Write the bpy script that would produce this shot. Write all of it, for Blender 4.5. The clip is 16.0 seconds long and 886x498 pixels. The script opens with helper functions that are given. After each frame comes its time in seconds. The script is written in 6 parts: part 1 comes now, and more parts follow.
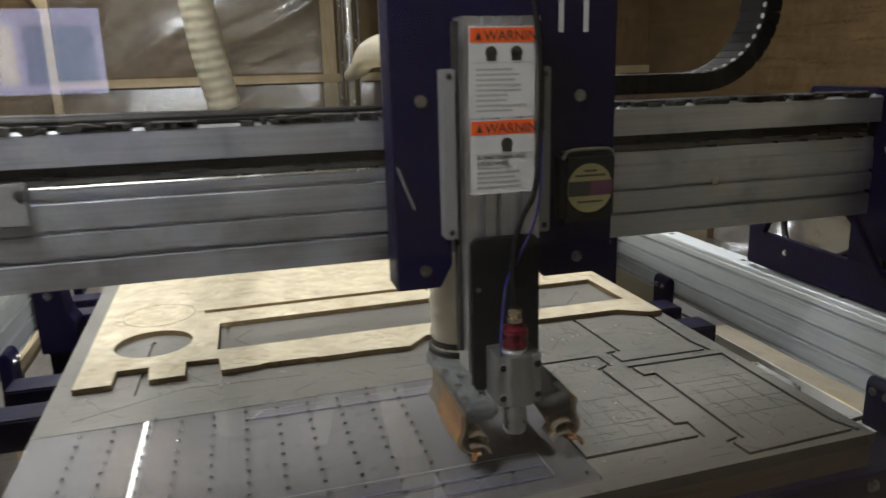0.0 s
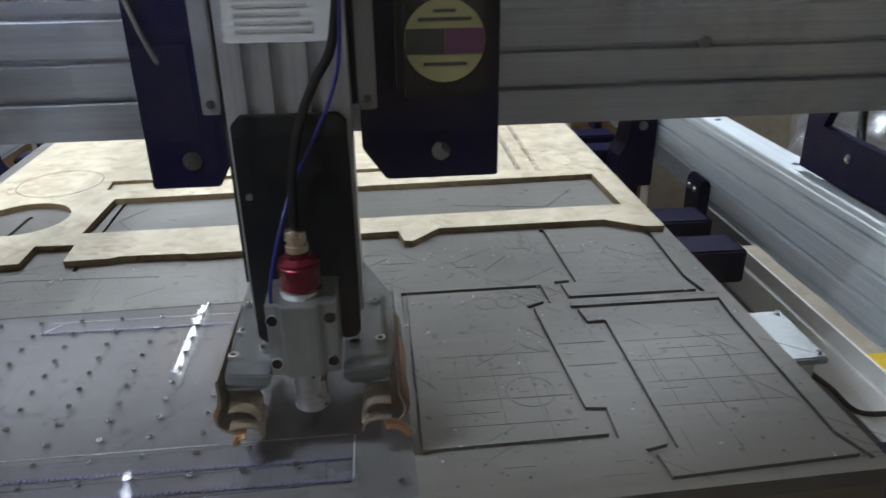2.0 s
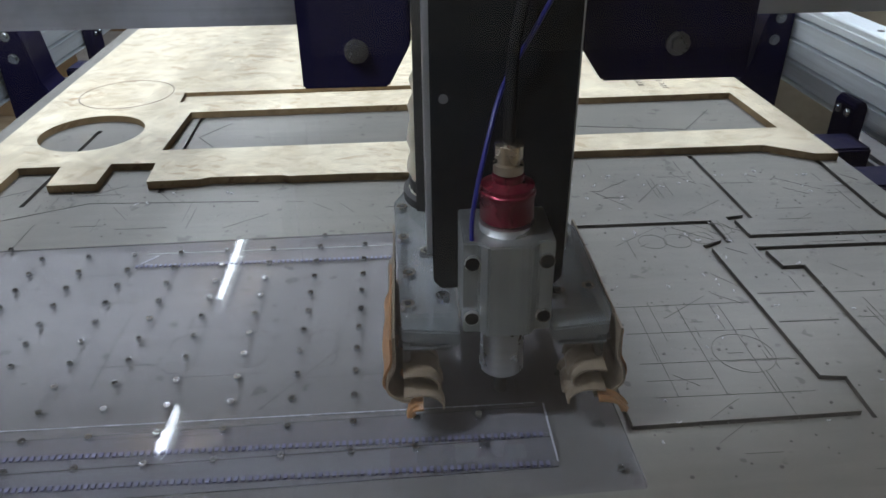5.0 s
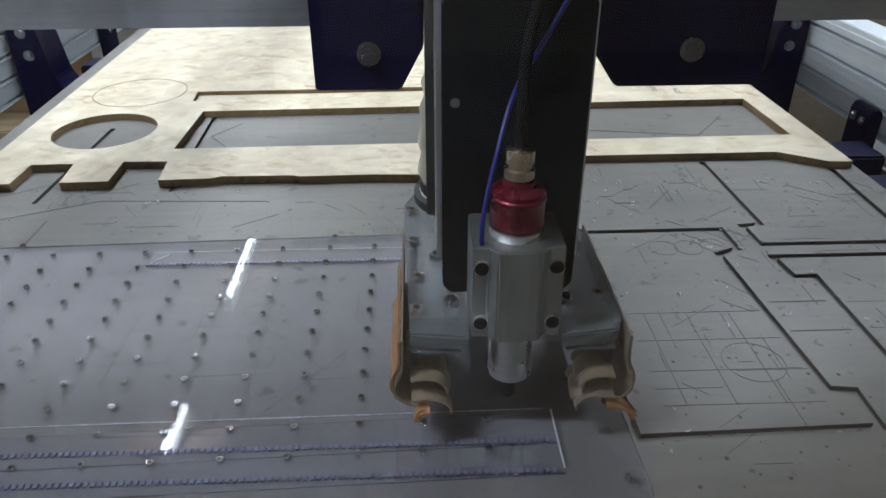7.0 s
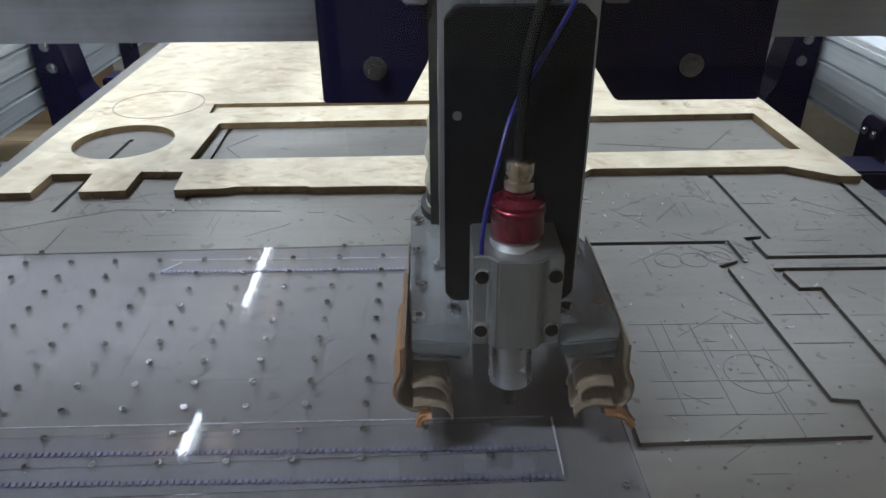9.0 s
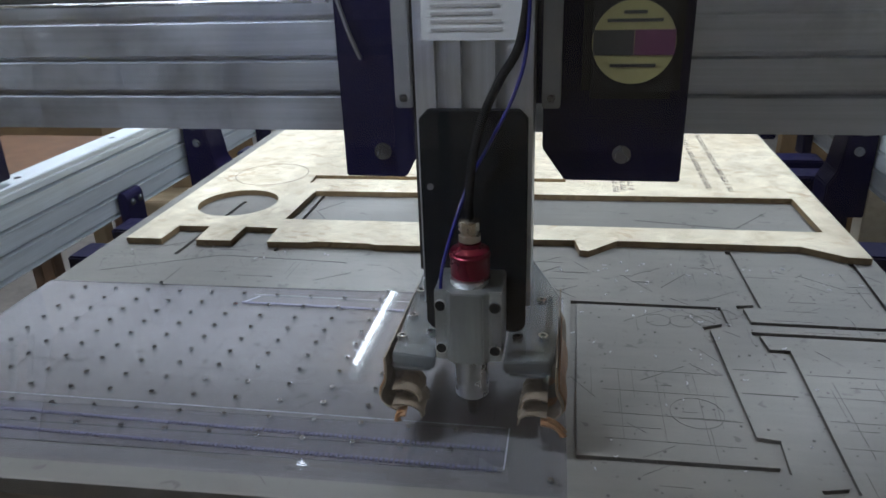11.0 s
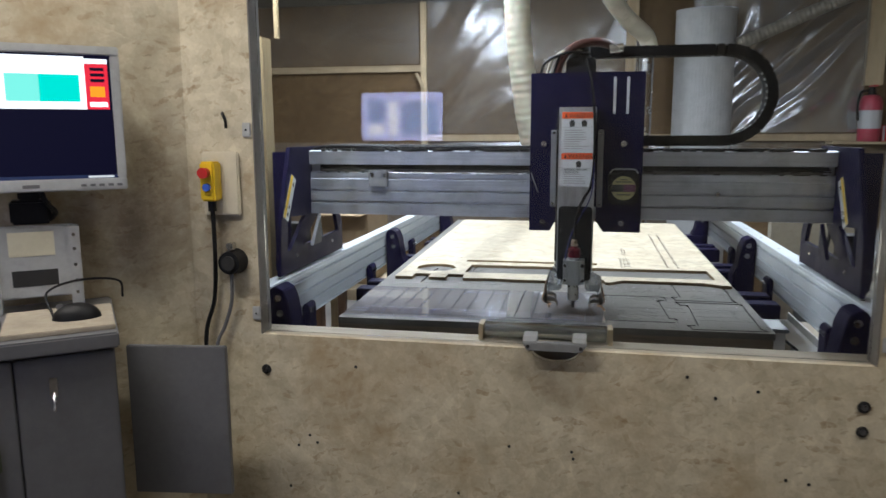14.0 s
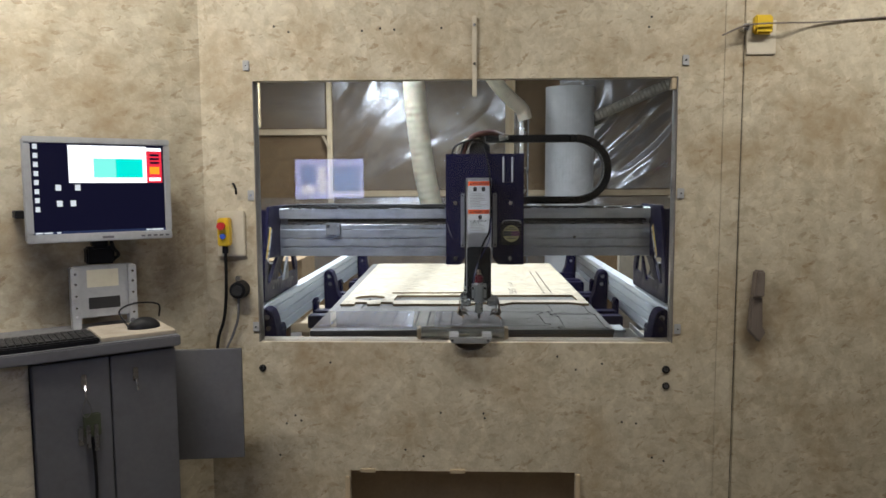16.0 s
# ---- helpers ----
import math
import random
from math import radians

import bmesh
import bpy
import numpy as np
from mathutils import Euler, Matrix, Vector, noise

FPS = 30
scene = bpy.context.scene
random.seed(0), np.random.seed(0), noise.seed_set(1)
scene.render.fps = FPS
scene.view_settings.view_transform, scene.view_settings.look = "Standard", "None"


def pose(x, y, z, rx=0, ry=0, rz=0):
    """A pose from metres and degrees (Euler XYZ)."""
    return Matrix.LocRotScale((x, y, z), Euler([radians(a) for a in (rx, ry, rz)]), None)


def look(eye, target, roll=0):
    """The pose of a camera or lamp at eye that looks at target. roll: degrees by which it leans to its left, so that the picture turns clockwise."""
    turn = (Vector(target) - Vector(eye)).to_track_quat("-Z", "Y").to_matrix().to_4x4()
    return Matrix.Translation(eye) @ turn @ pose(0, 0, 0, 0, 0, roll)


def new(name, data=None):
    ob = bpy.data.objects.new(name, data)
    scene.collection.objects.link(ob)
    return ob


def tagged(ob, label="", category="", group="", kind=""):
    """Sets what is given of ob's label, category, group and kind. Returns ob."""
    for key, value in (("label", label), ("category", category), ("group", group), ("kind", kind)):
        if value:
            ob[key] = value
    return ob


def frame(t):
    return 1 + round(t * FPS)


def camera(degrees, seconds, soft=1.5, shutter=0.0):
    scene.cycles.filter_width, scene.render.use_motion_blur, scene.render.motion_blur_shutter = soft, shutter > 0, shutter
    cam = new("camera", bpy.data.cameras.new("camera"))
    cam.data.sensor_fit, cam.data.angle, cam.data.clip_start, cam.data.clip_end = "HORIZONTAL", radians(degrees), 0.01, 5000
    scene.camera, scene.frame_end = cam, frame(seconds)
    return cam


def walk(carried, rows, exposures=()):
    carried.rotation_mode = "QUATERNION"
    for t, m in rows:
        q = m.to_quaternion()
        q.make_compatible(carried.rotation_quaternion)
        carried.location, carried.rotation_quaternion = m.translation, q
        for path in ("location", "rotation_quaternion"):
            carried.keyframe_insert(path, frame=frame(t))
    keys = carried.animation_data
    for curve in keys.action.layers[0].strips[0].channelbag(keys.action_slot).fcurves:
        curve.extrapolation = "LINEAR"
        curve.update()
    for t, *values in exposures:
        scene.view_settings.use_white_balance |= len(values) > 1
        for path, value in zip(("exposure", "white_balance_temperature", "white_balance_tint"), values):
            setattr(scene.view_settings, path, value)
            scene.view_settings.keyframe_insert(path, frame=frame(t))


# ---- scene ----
cam = camera(63.0, 16.0, shutter=0.35)
PATH = [
    (0, (-0.28, -0.765, 1.473), (0.233, 1.104, 0.981), -1.5),
    (0.5, (-0.078, -0.651, 1.446), (0.44, 1.196, 0.88), -1.0),
    (1, (0.12, -0.58, 1.431), (0.519, 1.262, 0.761), -0.8),
    (1.5, (0.191, -0.526, 1.412), (0.445, 1.307, 0.652), -0.6),
    (2, (0.148, -0.467, 1.391), (0.308, 1.345, 0.561), -0.9),
    (2.5, (0.067, -0.413, 1.38), (0.212, 1.368, 0.481), -0.5),
    (3, (-0.01, -0.387, 1.364), (0.118, 1.372, 0.421), -0.0),
    (3.5, (-0.024, -0.364, 1.352), (0.083, 1.378, 0.376), -0.3),
    (4, (-0.006, -0.327, 1.329), (0.087, 1.402, 0.328), -0.8),
    (6.5, (0.003, -0.307, 1.32), (0.077, 1.421, 0.316), -0.2),
    (7, (0.001, -0.309, 1.323), (0.064, 1.422, 0.322), -0.2),
    (7.5, (0.005, -0.313, 1.322), (0.052, 1.423, 0.33), -0.3),
    (8, (0.009, -0.314, 1.325), (0.044, 1.424, 0.334), -0.5),
    (8.5, (0.012, -0.317, 1.326), (0.038, 1.424, 0.342), -0.4),
    (9, (0.011, -0.322, 1.327), (0.03, 1.427, 0.357), -0.4),
    (11.5, (0.176, -0.641, 1.395), (-0.201, 1.197, 0.701), -1.8),
    (12, (0.168, -0.866, 1.416), (-0.205, 1.001, 0.805), -1.3),
    (12.5, (0.162, -1.134, 1.449), (-0.249, 0.746, 0.907), -1.3),
    (13, (0.181, -1.441, 1.478), (-0.26, 0.451, 1.004), -0.8),
    (13.5, (0.137, -1.753, 1.469), (-0.312, 0.155, 1.071), -0.5),
    (14, (0.102, -2.065, 1.464), (-0.284, -0.129, 1.143), -0.2),
    (14.5, (0.103, -2.341, 1.472), (-0.181, -0.38, 1.203), -0.1),
    (15, (0.052, -2.595, 1.495), (-0.099, -0.614, 1.261), -0.4),
    (15.5, (0.056, -2.796, 1.508), (-0.046, -0.81, 1.303), -0.7),
    (16, (0.031, -2.962, 1.512), (-0.044, -0.971, 1.331), -0.3),
]
EXPOSURES = [(0, -0.42, 7600, 10), (0.5, -0.3, 6900, 10), (1, -0.3, 6650, 10), (2, -0.3, 6400, 10), (4, -0.28, 6350, 10), (9, -0.22, 6350, 10),
             (11.5, -0.2, 6100, 10), (12, -0.2, 6080, 10), (12.5, -0.25, 6080, 10), (13.5, -0.08, 6350, 10), (14.5, 0.07, 6350, 10), (16, 0.09, 6450, 10)]
walk(cam, [(t, look(eye, target, roll)) for t, eye, target, roll in PATH], EXPOSURES)

# ---- world and lights ----
world = bpy.data.worlds.new("world")
scene.world = world
world.use_nodes = True
world.node_tree.nodes["Background"].inputs["Color"].default_value = (0.55, 0.57, 0.62, 1)
world.node_tree.nodes["Background"].inputs["Strength"].default_value = 0.05


def lamp(name, m, sx, sy, watts, colour):
    data = bpy.data.lights.new(name, "AREA")
    data.shape, data.size, data.size_y, data.energy, data.color = "RECTANGLE", sx, sy, watts, colour
    ob = new(name, data)
    ob.matrix_world = m
    return ob


# ---- materials ----
def principled(name):
    m = bpy.data.materials.new(name)
    m.use_nodes = True
    t = m.node_tree
    return m, t, t.nodes["Principled BSDF"]


def node(t, kind, **inputs):
    n = t.nodes.new(kind)
    for k, v in inputs.items():
        n.inputs[k.replace("_", " ")].default_value = v
    return n


def ramp(t, src, stops):
    n = t.nodes.new("ShaderNodeValToRGB")
    e = n.color_ramp.elements
    while len(e) < len(stops):
        e.new(0.5)
    for el, (p, c) in zip(e, stops):
        el.position = p
        el.color = (*c, 1) if len(c) == 3 else c
    t.links.new(src, n.inputs[0])
    return n.outputs["Color"]


def mix(t, fac, a, b, kind="MIX"):
    n = t.nodes.new("ShaderNodeMix")
    n.data_type, n.blend_type = "RGBA", kind
    for key, v in (("Factor", fac), ("A", a), ("B", b)):
        socket = [i for i in n.inputs if i.name == key and (i.type == "VALUE" if key == "Factor" else i.type == "RGBA")][0]
        if isinstance(v, (int, float)):
            socket.default_value = v
        elif isinstance(v, tuple):
            socket.default_value = (*v, 1)
        else:
            t.links.new(v, socket)
    return [o for o in n.outputs if o.type == "RGBA"][0]


def coords(t, scale=(1, 1, 1), rot=(0, 0, 0)):
    tc = t.nodes.new("ShaderNodeTexCoord")
    mp = t.nodes.new("ShaderNodeMapping")
    mp.inputs["Scale"].default_value = scale
    mp.inputs["Rotation"].default_value = rot
    t.links.new(tc.outputs["Object"], mp.inputs["Vector"])
    return mp.outputs["Vector"]


def noise_fac(t, vec, scale, detail=4.0, rough=0.6, dist=0.0):
    n = node(t, "ShaderNodeTexNoise", Scale=scale, Detail=detail, Roughness=rough, Distortion=dist)
    t.links.new(vec, n.inputs["Vector"])
    return n.outputs["Fac"]


def bump(t, bsdf, height, strength=0.2, distance=0.002):
    b = node(t, "ShaderNodeBump", Strength=strength, Distance=distance)
    t.links.new(height, b.inputs["Height"])
    t.links.new(b.outputs["Normal"], bsdf.inputs["Normal"])


def painted(name, colour, rough=0.5, metal=0.0, vary=0.25, grime=0.3, grain=60.0, spec=0.5):
    """A plain finish with uneven tone, smudges and fine relief."""
    m, t, b = principled(name)
    v = coords(t)
    big = ramp(t, noise_fac(t, v, 6.0, 5.0), [(0.3, (1 - vary,) * 3), (0.7, (1 + 0.0,) * 3)])
    fine = ramp(t, noise_fac(t, v, grain, 3.0), [(0.35, (1 - vary * 0.5,) * 3), (0.65, (1.0,) * 3)])
    c = mix(t, 1.0, colour, big, "MULTIPLY")
    c = mix(t, 1.0, c, fine, "MULTIPLY")
    dirt = ramp(t, noise_fac(t, v, 13.0, 8.0, 0.7), [(0.52, (0, 0, 0)), (0.75, (1, 1, 1))])
    d = t.nodes.new("ShaderNodeMath")
    d.operation = "MULTIPLY"
    d.inputs[1].default_value = grime
    t.links.new(dirt, d.inputs[0])
    c = mix(t, d.outputs[0], c, (0.09, 0.075, 0.055))
    t.links.new(c, b.inputs["Base Color"])
    r = ramp(t, noise_fac(t, v, 21.0, 5.0), [(0.3, (max(rough - 0.1, 0.03),) * 3), (0.7, (min(rough + 0.15, 1),) * 3)])
    t.links.new(r, b.inputs["Roughness"])
    b.inputs["Metallic"].default_value = metal
    b.inputs["Specular IOR Level"].default_value = spec
    bump(t, b, noise_fac(t, v, grain * 2, 4.0), 0.12, 0.0008)
    return m


def osb(name, light, mid, dark, scale=1.0, stain=0.0, plane="xz", chips=0.75, dark_patches=()):
    """Strand board: soft overlapping strands in several directions, brown chips, patches of grime and painted shade."""
    m, t, b = principled(name)
    v = coords(t)
    colour = ramp(t, noise_fac(t, v, 5.0 * scale, 6.0, 0.65), [(0.32, mid), (0.66, light)])
    wob = node(t, "ShaderNodeTexNoise", Scale=38.0 * scale, Detail=3.0, Roughness=0.6)
    t.links.new(v, wob.inputs["Vector"])
    shift = t.nodes.new("ShaderNodeVectorMath")
    shift.operation = "MULTIPLY_ADD"
    shift.inputs[1].default_value = (0.026 / scale,) * 3
    t.links.new(wob.outputs["Color"], shift.inputs[0])
    t.links.new(v, shift.inputs[2])
    height = None

    def strands(angle, size, k):
        """One random value for every strand, laid at an angle."""
        r1 = t.nodes.new("ShaderNodeMapping")
        r1.inputs["Rotation"].default_value = {"xz": (0, angle, 0), "xy": (0, 0, angle), "yz": (angle, 0, 0)}[plane]
        r1.inputs["Location"].default_value = (k * 3.1, k * 1.7, k * 2.3)
        t.links.new(shift.outputs["Vector"], r1.inputs["Vector"])
        r2 = t.nodes.new("ShaderNodeMapping")
        a, c = size
        r2.inputs["Scale"].default_value = tuple(q * scale for q in {"xz": (a, 4, c), "xy": (a, c, 4), "yz": (4, a, c)}[plane])
        t.links.new(r1.outputs["Vector"], r2.inputs["Vector"])
        cell = t.nodes.new("ShaderNodeTexVoronoi")
        cell.inputs["Scale"].default_value = 1.0
        t.links.new(r2.outputs["Vector"], cell.inputs["Vector"])
        sep = t.nodes.new("ShaderNodeSeparateColor")
        t.links.new(cell.outputs["Color"], sep.inputs[0])
        return sep.outputs[0], sep.outputs[1]

    for k, a in enumerate((0.15, 0.95, 1.75, 2.55)):
        tone, odd = strands(a, (15, 42), k)
        height = height or tone
        colour = mix(t, 1.0, colour, ramp(t, tone, [(0.0, (0.925, 0.915, 0.90)), (0.5, (0.985,) * 3), (1.0, (1.035, 1.035, 1.03))]), "MULTIPLY")
    warm = tuple(x * q for x, q in zip(dark, (0.66, 0.48, 0.32)))
    for k, a in enumerate((0.25, 0.7, 2.9, 1.9)):
        tone, odd = strands(a, (30, 84), k + 7)
        patchy = ramp(t, noise_fac(t, v, 7.0 + k, 4.0, 0.6), [(0.36, (0.1,) * 3), (0.62, (1, 1, 1))])
        worn = ramp(t, noise_fac(t, v, 70.0, 3.0, 0.6), [(0.38, (0.25,) * 3), (0.55, (1, 1, 1))])
        chip = mix(t, 1.0, mix(t, 1.0, ramp(t, tone, [(0.94, (0, 0, 0)), (0.985, (chips,) * 3)]), patchy, "MULTIPLY"), worn, "MULTIPLY")
        colour = mix(t, chip, colour, warm if k < 3 else dark)
    fine, odd = strands(0.4, (60, 170), 17)
    colour = mix(t, ramp(t, fine, [(0.975, (0, 0, 0)), (1.0, (chips * 0.6,) * 3)]), colour, tuple(x * 0.55 for x in warm))
    cloud = ramp(t, noise_fac(t, v, 14.0, 5.0, 0.62, 0.4), [(0.32, (0.86, 0.845, 0.82)), (0.55, (1, 1, 1)), (0.75, (1.06, 1.06, 1.06))])
    colour = mix(t, 1.0, colour, cloud, "MULTIPLY")
    grain = ramp(t, noise_fac(t, v, 130.0, 3.0), [(0.3, (0.92,) * 3), (0.7, (1.0,) * 3)])
    colour = mix(t, 1.0, colour, grain, "MULTIPLY")
    if stain:
        s = ramp(t, noise_fac(t, v, 3.4, 7.0, 0.68), [(0.47, (0, 0, 0)), (0.72, (stain,) * 3)])
        colour = mix(t, s, colour, tuple(x * q for x, q in zip(mid, (0.60, 0.49, 0.37))))
    for centre, size, amount in dark_patches:
        tc = t.nodes.new("ShaderNodeTexCoord")
        mp = t.nodes.new("ShaderNodeMapping")
        mp.inputs["Scale"].default_value = tuple(1 / q for q in size)
        mp.inputs["Location"].default_value = tuple(-c / q for c, q in zip(centre, size))
        t.links.new(tc.outputs["Object"], mp.inputs["Vector"])
        ln = t.nodes.new("ShaderNodeVectorMath")
        ln.operation = "LENGTH"
        t.links.new(mp.outputs["Vector"], ln.inputs[0])
        near = ramp(t, ln.outputs["Value"], [(0.15, (amount,) * 3), (1.0, (0, 0, 0))])
        rag = ramp(t, noise_fac(t, v, 9.0, 7.0, 0.7), [(0.35, (0.45,) * 3), (0.6, (1, 1, 1))])
        colour = mix(t, mix(t, 1.0, near, rag, "MULTIPLY"), colour, (0.115, 0.08, 0.05))
    t.links.new(colour, b.inputs["Base Color"])
    t.links.new(ramp(t, noise_fac(t, v, 25.0, 4.0), [(0.3, (0.5,) * 3), (0.7, (0.72,) * 3)]), b.inputs["Roughness"])
    b.inputs["Specular IOR Level"].default_value = 0.3
    bump(t, b, height, 0.10, 0.001)
    return m


def brushed(name, colour, rough, stretch=(1, 60, 60), dirt=0.3):
    """Metal with drawn streaks along one axis and dull patches."""
    m, t, b = principled(name)
    v = coords(t, stretch)
    streak = noise_fac(t, v, 3.0, 5.0, 0.6)
    c = mix(t, 1.0, colour, ramp(t, streak, [(0.3, (0.8,) * 3), (0.7, (1.0,) * 3)]), "MULTIPLY")
    w = coords(t)
    d = ramp(t, noise_fac(t, w, 9.0, 8.0, 0.7), [(0.5, (0, 0, 0)), (0.78, (dirt,) * 3)])
    c = mix(t, d, c, (0.08, 0.07, 0.06))
    t.links.new(c, b.inputs["Base Color"])
    b.inputs["Metallic"].default_value = 1.0
    t.links.new(ramp(t, noise_fac(t, w, 14.0, 6.0), [(0.3, (rough - 0.08,) * 3), (0.7, (rough + 0.16,) * 3)]), b.inputs["Roughness"])
    bump(t, b, streak, 0.05, 0.0005)
    return m


def wood(name, light, dark, axis=0):
    m, t, b = principled(name)
    sc = [14, 14, 14]
    sc[axis] = 1.2
    v = coords(t, tuple(sc))
    g = noise_fac(t, v, 2.5, 6.0, 0.6, 0.6)
    c = ramp(t, g, [(0.3, dark), (0.55, light), (0.75, tuple(x * 0.85 for x in light))])
    k = ramp(t, noise_fac(t, coords(t), 5.0, 5.0), [(0.35, (0.8,) * 3), (0.65, (1,) * 3)])
    c = mix(t, 1.0, c, k, "MULTIPLY")
    t.links.new(c, b.inputs["Base Color"])
    b.inputs["Roughness"].default_value = 0.6
    bump(t, b, g, 0.15, 0.001)
    return m


def glowing(name, colour, strength):
    m, t, b = principled(name)
    b.inputs["Base Color"].default_value = (0.004, 0.004, 0.004, 1)
    b.inputs["Emission Color"].default_value = (*colour, 1)
    b.inputs["Emission Strength"].default_value = strength
    b.inputs["Roughness"].default_value = 0.3
    b.inputs["Specular IOR Level"].default_value = 0.15
    return m


def flat(name, colour, rough=0.5, metal=0.0):
    m, t, b = principled(name)
    v = coords(t)
    c = mix(t, 1.0, colour, ramp(t, noise_fac(t, v, 40.0, 4.0), [(0.3, (0.85,) * 3), (0.7, (1,) * 3)]), "MULTIPLY")
    t.links.new(c, b.inputs["Base Color"])
    b.inputs["Roughness"].default_value = rough
    b.inputs["Metallic"].default_value = metal
    return m


# grimy patches; those round the monitor also carry its painted shadow
GRIME_SHADE = (((-1.07, -0.25, 1.36), (0.13, 0.3, 0.42), 0.8), ((-0.88, -0.228, 1.17), (0.09, 0.2, 0.13), 0.75), ((-1.20, -0.40, 1.17), (0.32, 0.40, 0.22), 0.75), ((-1.45, -0.55, 1.16), (0.16, 0.25, 0.22), 0.75),
         ((0.03, -0.228, 0.80), (0.14, 0.2, 0.10), 0.5), ((1.10, -0.228, 0.95), (0.07, 0.2, 0.16), 0.6))
M_OSB = osb("wall strand board", (0.635, 0.578, 0.437), (0.555, 0.497, 0.365), (0.37, 0.285, 0.175), 1.0, 0.85, "xz", 0.55, GRIME_SHADE)
M_OSB_SHEET = osb("cut strand board", (0.70, 0.645, 0.505), (0.64, 0.57, 0.425), (0.40, 0.27, 0.14), 1.15, 0.25, "xy", 0.5)
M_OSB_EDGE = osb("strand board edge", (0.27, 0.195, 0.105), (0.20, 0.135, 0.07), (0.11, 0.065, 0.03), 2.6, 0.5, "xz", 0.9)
M_PINE = wood("pine", (0.60, 0.49, 0.32), (0.50, 0.38, 0.23), 2)
M_PINE_X = wood("pine batten", (0.50, 0.40, 0.26), (0.41, 0.315, 0.195), 0)
M_SILL = wood("worn sill timber", (0.40, 0.35, 0.265), (0.30, 0.255, 0.185), 0)
M_PINEOLD = wood("aged pine", (0.27, 0.205, 0.11), (0.19, 0.135, 0.068), 2)
M_PADBOARD = painted("worn pale board", (0.40, 0.35, 0.27), 0.6, 0.0, 0.2, 0.4)
M_LABELCREAM = painted("cream label", (0.66, 0.62, 0.47), 0.5, 0.0, 0.08, 0.1)
M_PLY = wood("bed underlay", (0.13, 0.102, 0.072), (0.07, 0.055, 0.038), 0)
M_SPOILEDGE = painted("grimy edge and trench shade", (0.072, 0.068, 0.062), 0.6, 0.0, 0.35, 0.4)
M_BROWN = osb("brown board", (0.185, 0.122, 0.062), (0.14, 0.09, 0.045), (0.085, 0.054, 0.028), 0.7, 0.4)
M_BLUE = painted("navy enamel", (0.0058, 0.0048, 0.033), 0.42, 0.0, 0.3, 0.03, 60.0, 0.13)
M_ALU = brushed("drawn aluminium", (0.52, 0.55, 0.60), 0.44, (1, 70, 70), 0.45)
M_ALU_Y = brushed("drawn aluminium rail", (0.66, 0.71, 0.745), 0.48, (70, 1, 70), 0.15)
M_ALU_Y.node_tree.nodes["Principled BSDF"].inputs["Metallic"].default_value = 0.45
M_ALU_Z = brushed("drawn aluminium column", (0.62, 0.64, 0.67), 0.38, (70, 70, 1), 0.2)
M_MILL = brushed("milled aluminium", (0.40, 0.42, 0.42), 0.42, (50, 50, 2), 0.2)
M_STEEL = brushed("bright steel", (0.72, 0.73, 0.75), 0.18, (1, 30, 30), 0.1)
M_RAILDARK = brushed("greasy guide rail", (0.16, 0.155, 0.15), 0.4, (1, 60, 60), 0.7)
M_ZINC = brushed("bright zinc plate", (0.62, 0.66, 0.66), 0.13, (1, 50, 50), 0.12)
M_GALV = brushed("galvanised steel", (0.6, 0.63, 0.66), 0.17, (12, 12, 12), 0.25)
M_DARKPLATE = painted("dark anodised plate", (0.010, 0.0115, 0.014), 0.5, 0.0, 0.3, 0.04, 60.0, 0.11)
M_BLACK = painted("black plastic", (0.007, 0.007, 0.008), 0.5, 0.0, 0.3, 0.05, 60.0, 0.3)
M_GREY = painted("grey laminate", (0.135, 0.135, 0.14), 0.5, 0.0, 0.15, 0.25)
M_GREYLIGHT = painted("light grey steel", (0.42, 0.43, 0.43), 0.45, 0.0, 0.15, 0.3)
M_GREYPLASTIC = painted("grey moulded plastic", (0.21, 0.215, 0.215), 0.45, 0.0, 0.12, 0.2)
M_RED = painted("red anodised", (0.17, 0.008, 0.026), 0.3, 0.6, 0.15, 0.1)
M_REDP = flat("red plastic", (0.55, 0.03, 0.03), 0.35)
M_BRASS = brushed("nickelled brass", (0.72, 0.62, 0.48), 0.2, (20, 20, 20), 0.1)
M_WHITE = painted("white paint", (0.75, 0.75, 0.74), 0.5, 0.0, 0.12, 0.2)
M_CREAM = painted("cream plastic", (0.66, 0.60, 0.46), 0.5, 0.0, 0.12, 0.15)
M_PAPER = painted("label film", (0.52, 0.54, 0.56), 0.35, 0.0, 0.08, 0.12)
M_ORANGE = flat("warning orange", (0.75, 0.10, 0.02), 0.4)
M_YELLOW = flat("yellow plastic", (0.75, 0.50, 0.02), 0.4)
M_YELLOWDULL = painted("faded yellow print", (0.22, 0.205, 0.09), 0.45, 0.0, 0.15, 0.3)
M_PURPLE = flat("purple print", (0.08, 0.02, 0.055), 0.45)
M_BLUEP = flat("blue plastic", (0.05, 0.12, 0.55), 0.35)
M_BLUETUBE = flat("blue air tube", (0.008, 0.010, 0.13), 0.3)
M_INK = flat("black ink", (0.02, 0.02, 0.02), 0.6)
M_SCORE = flat("grey-brown score", (0.072, 0.068, 0.062), 0.7)
M_INKGREY = flat("grey ink", (0.33, 0.33, 0.33), 0.6)
M_INKBROWN = flat("stencil ink", (0.16, 0.12, 0.10), 0.7)
M_LEATHER = painted("tan leather", (0.20, 0.158, 0.112), 0.6, 0.0, 0.35, 0.45, 90.0)
M_LEATHERDARK = painted("scorched leather", (0.33, 0.165, 0.07), 0.5, 0.0, 0.45, 0.3, 90.0)
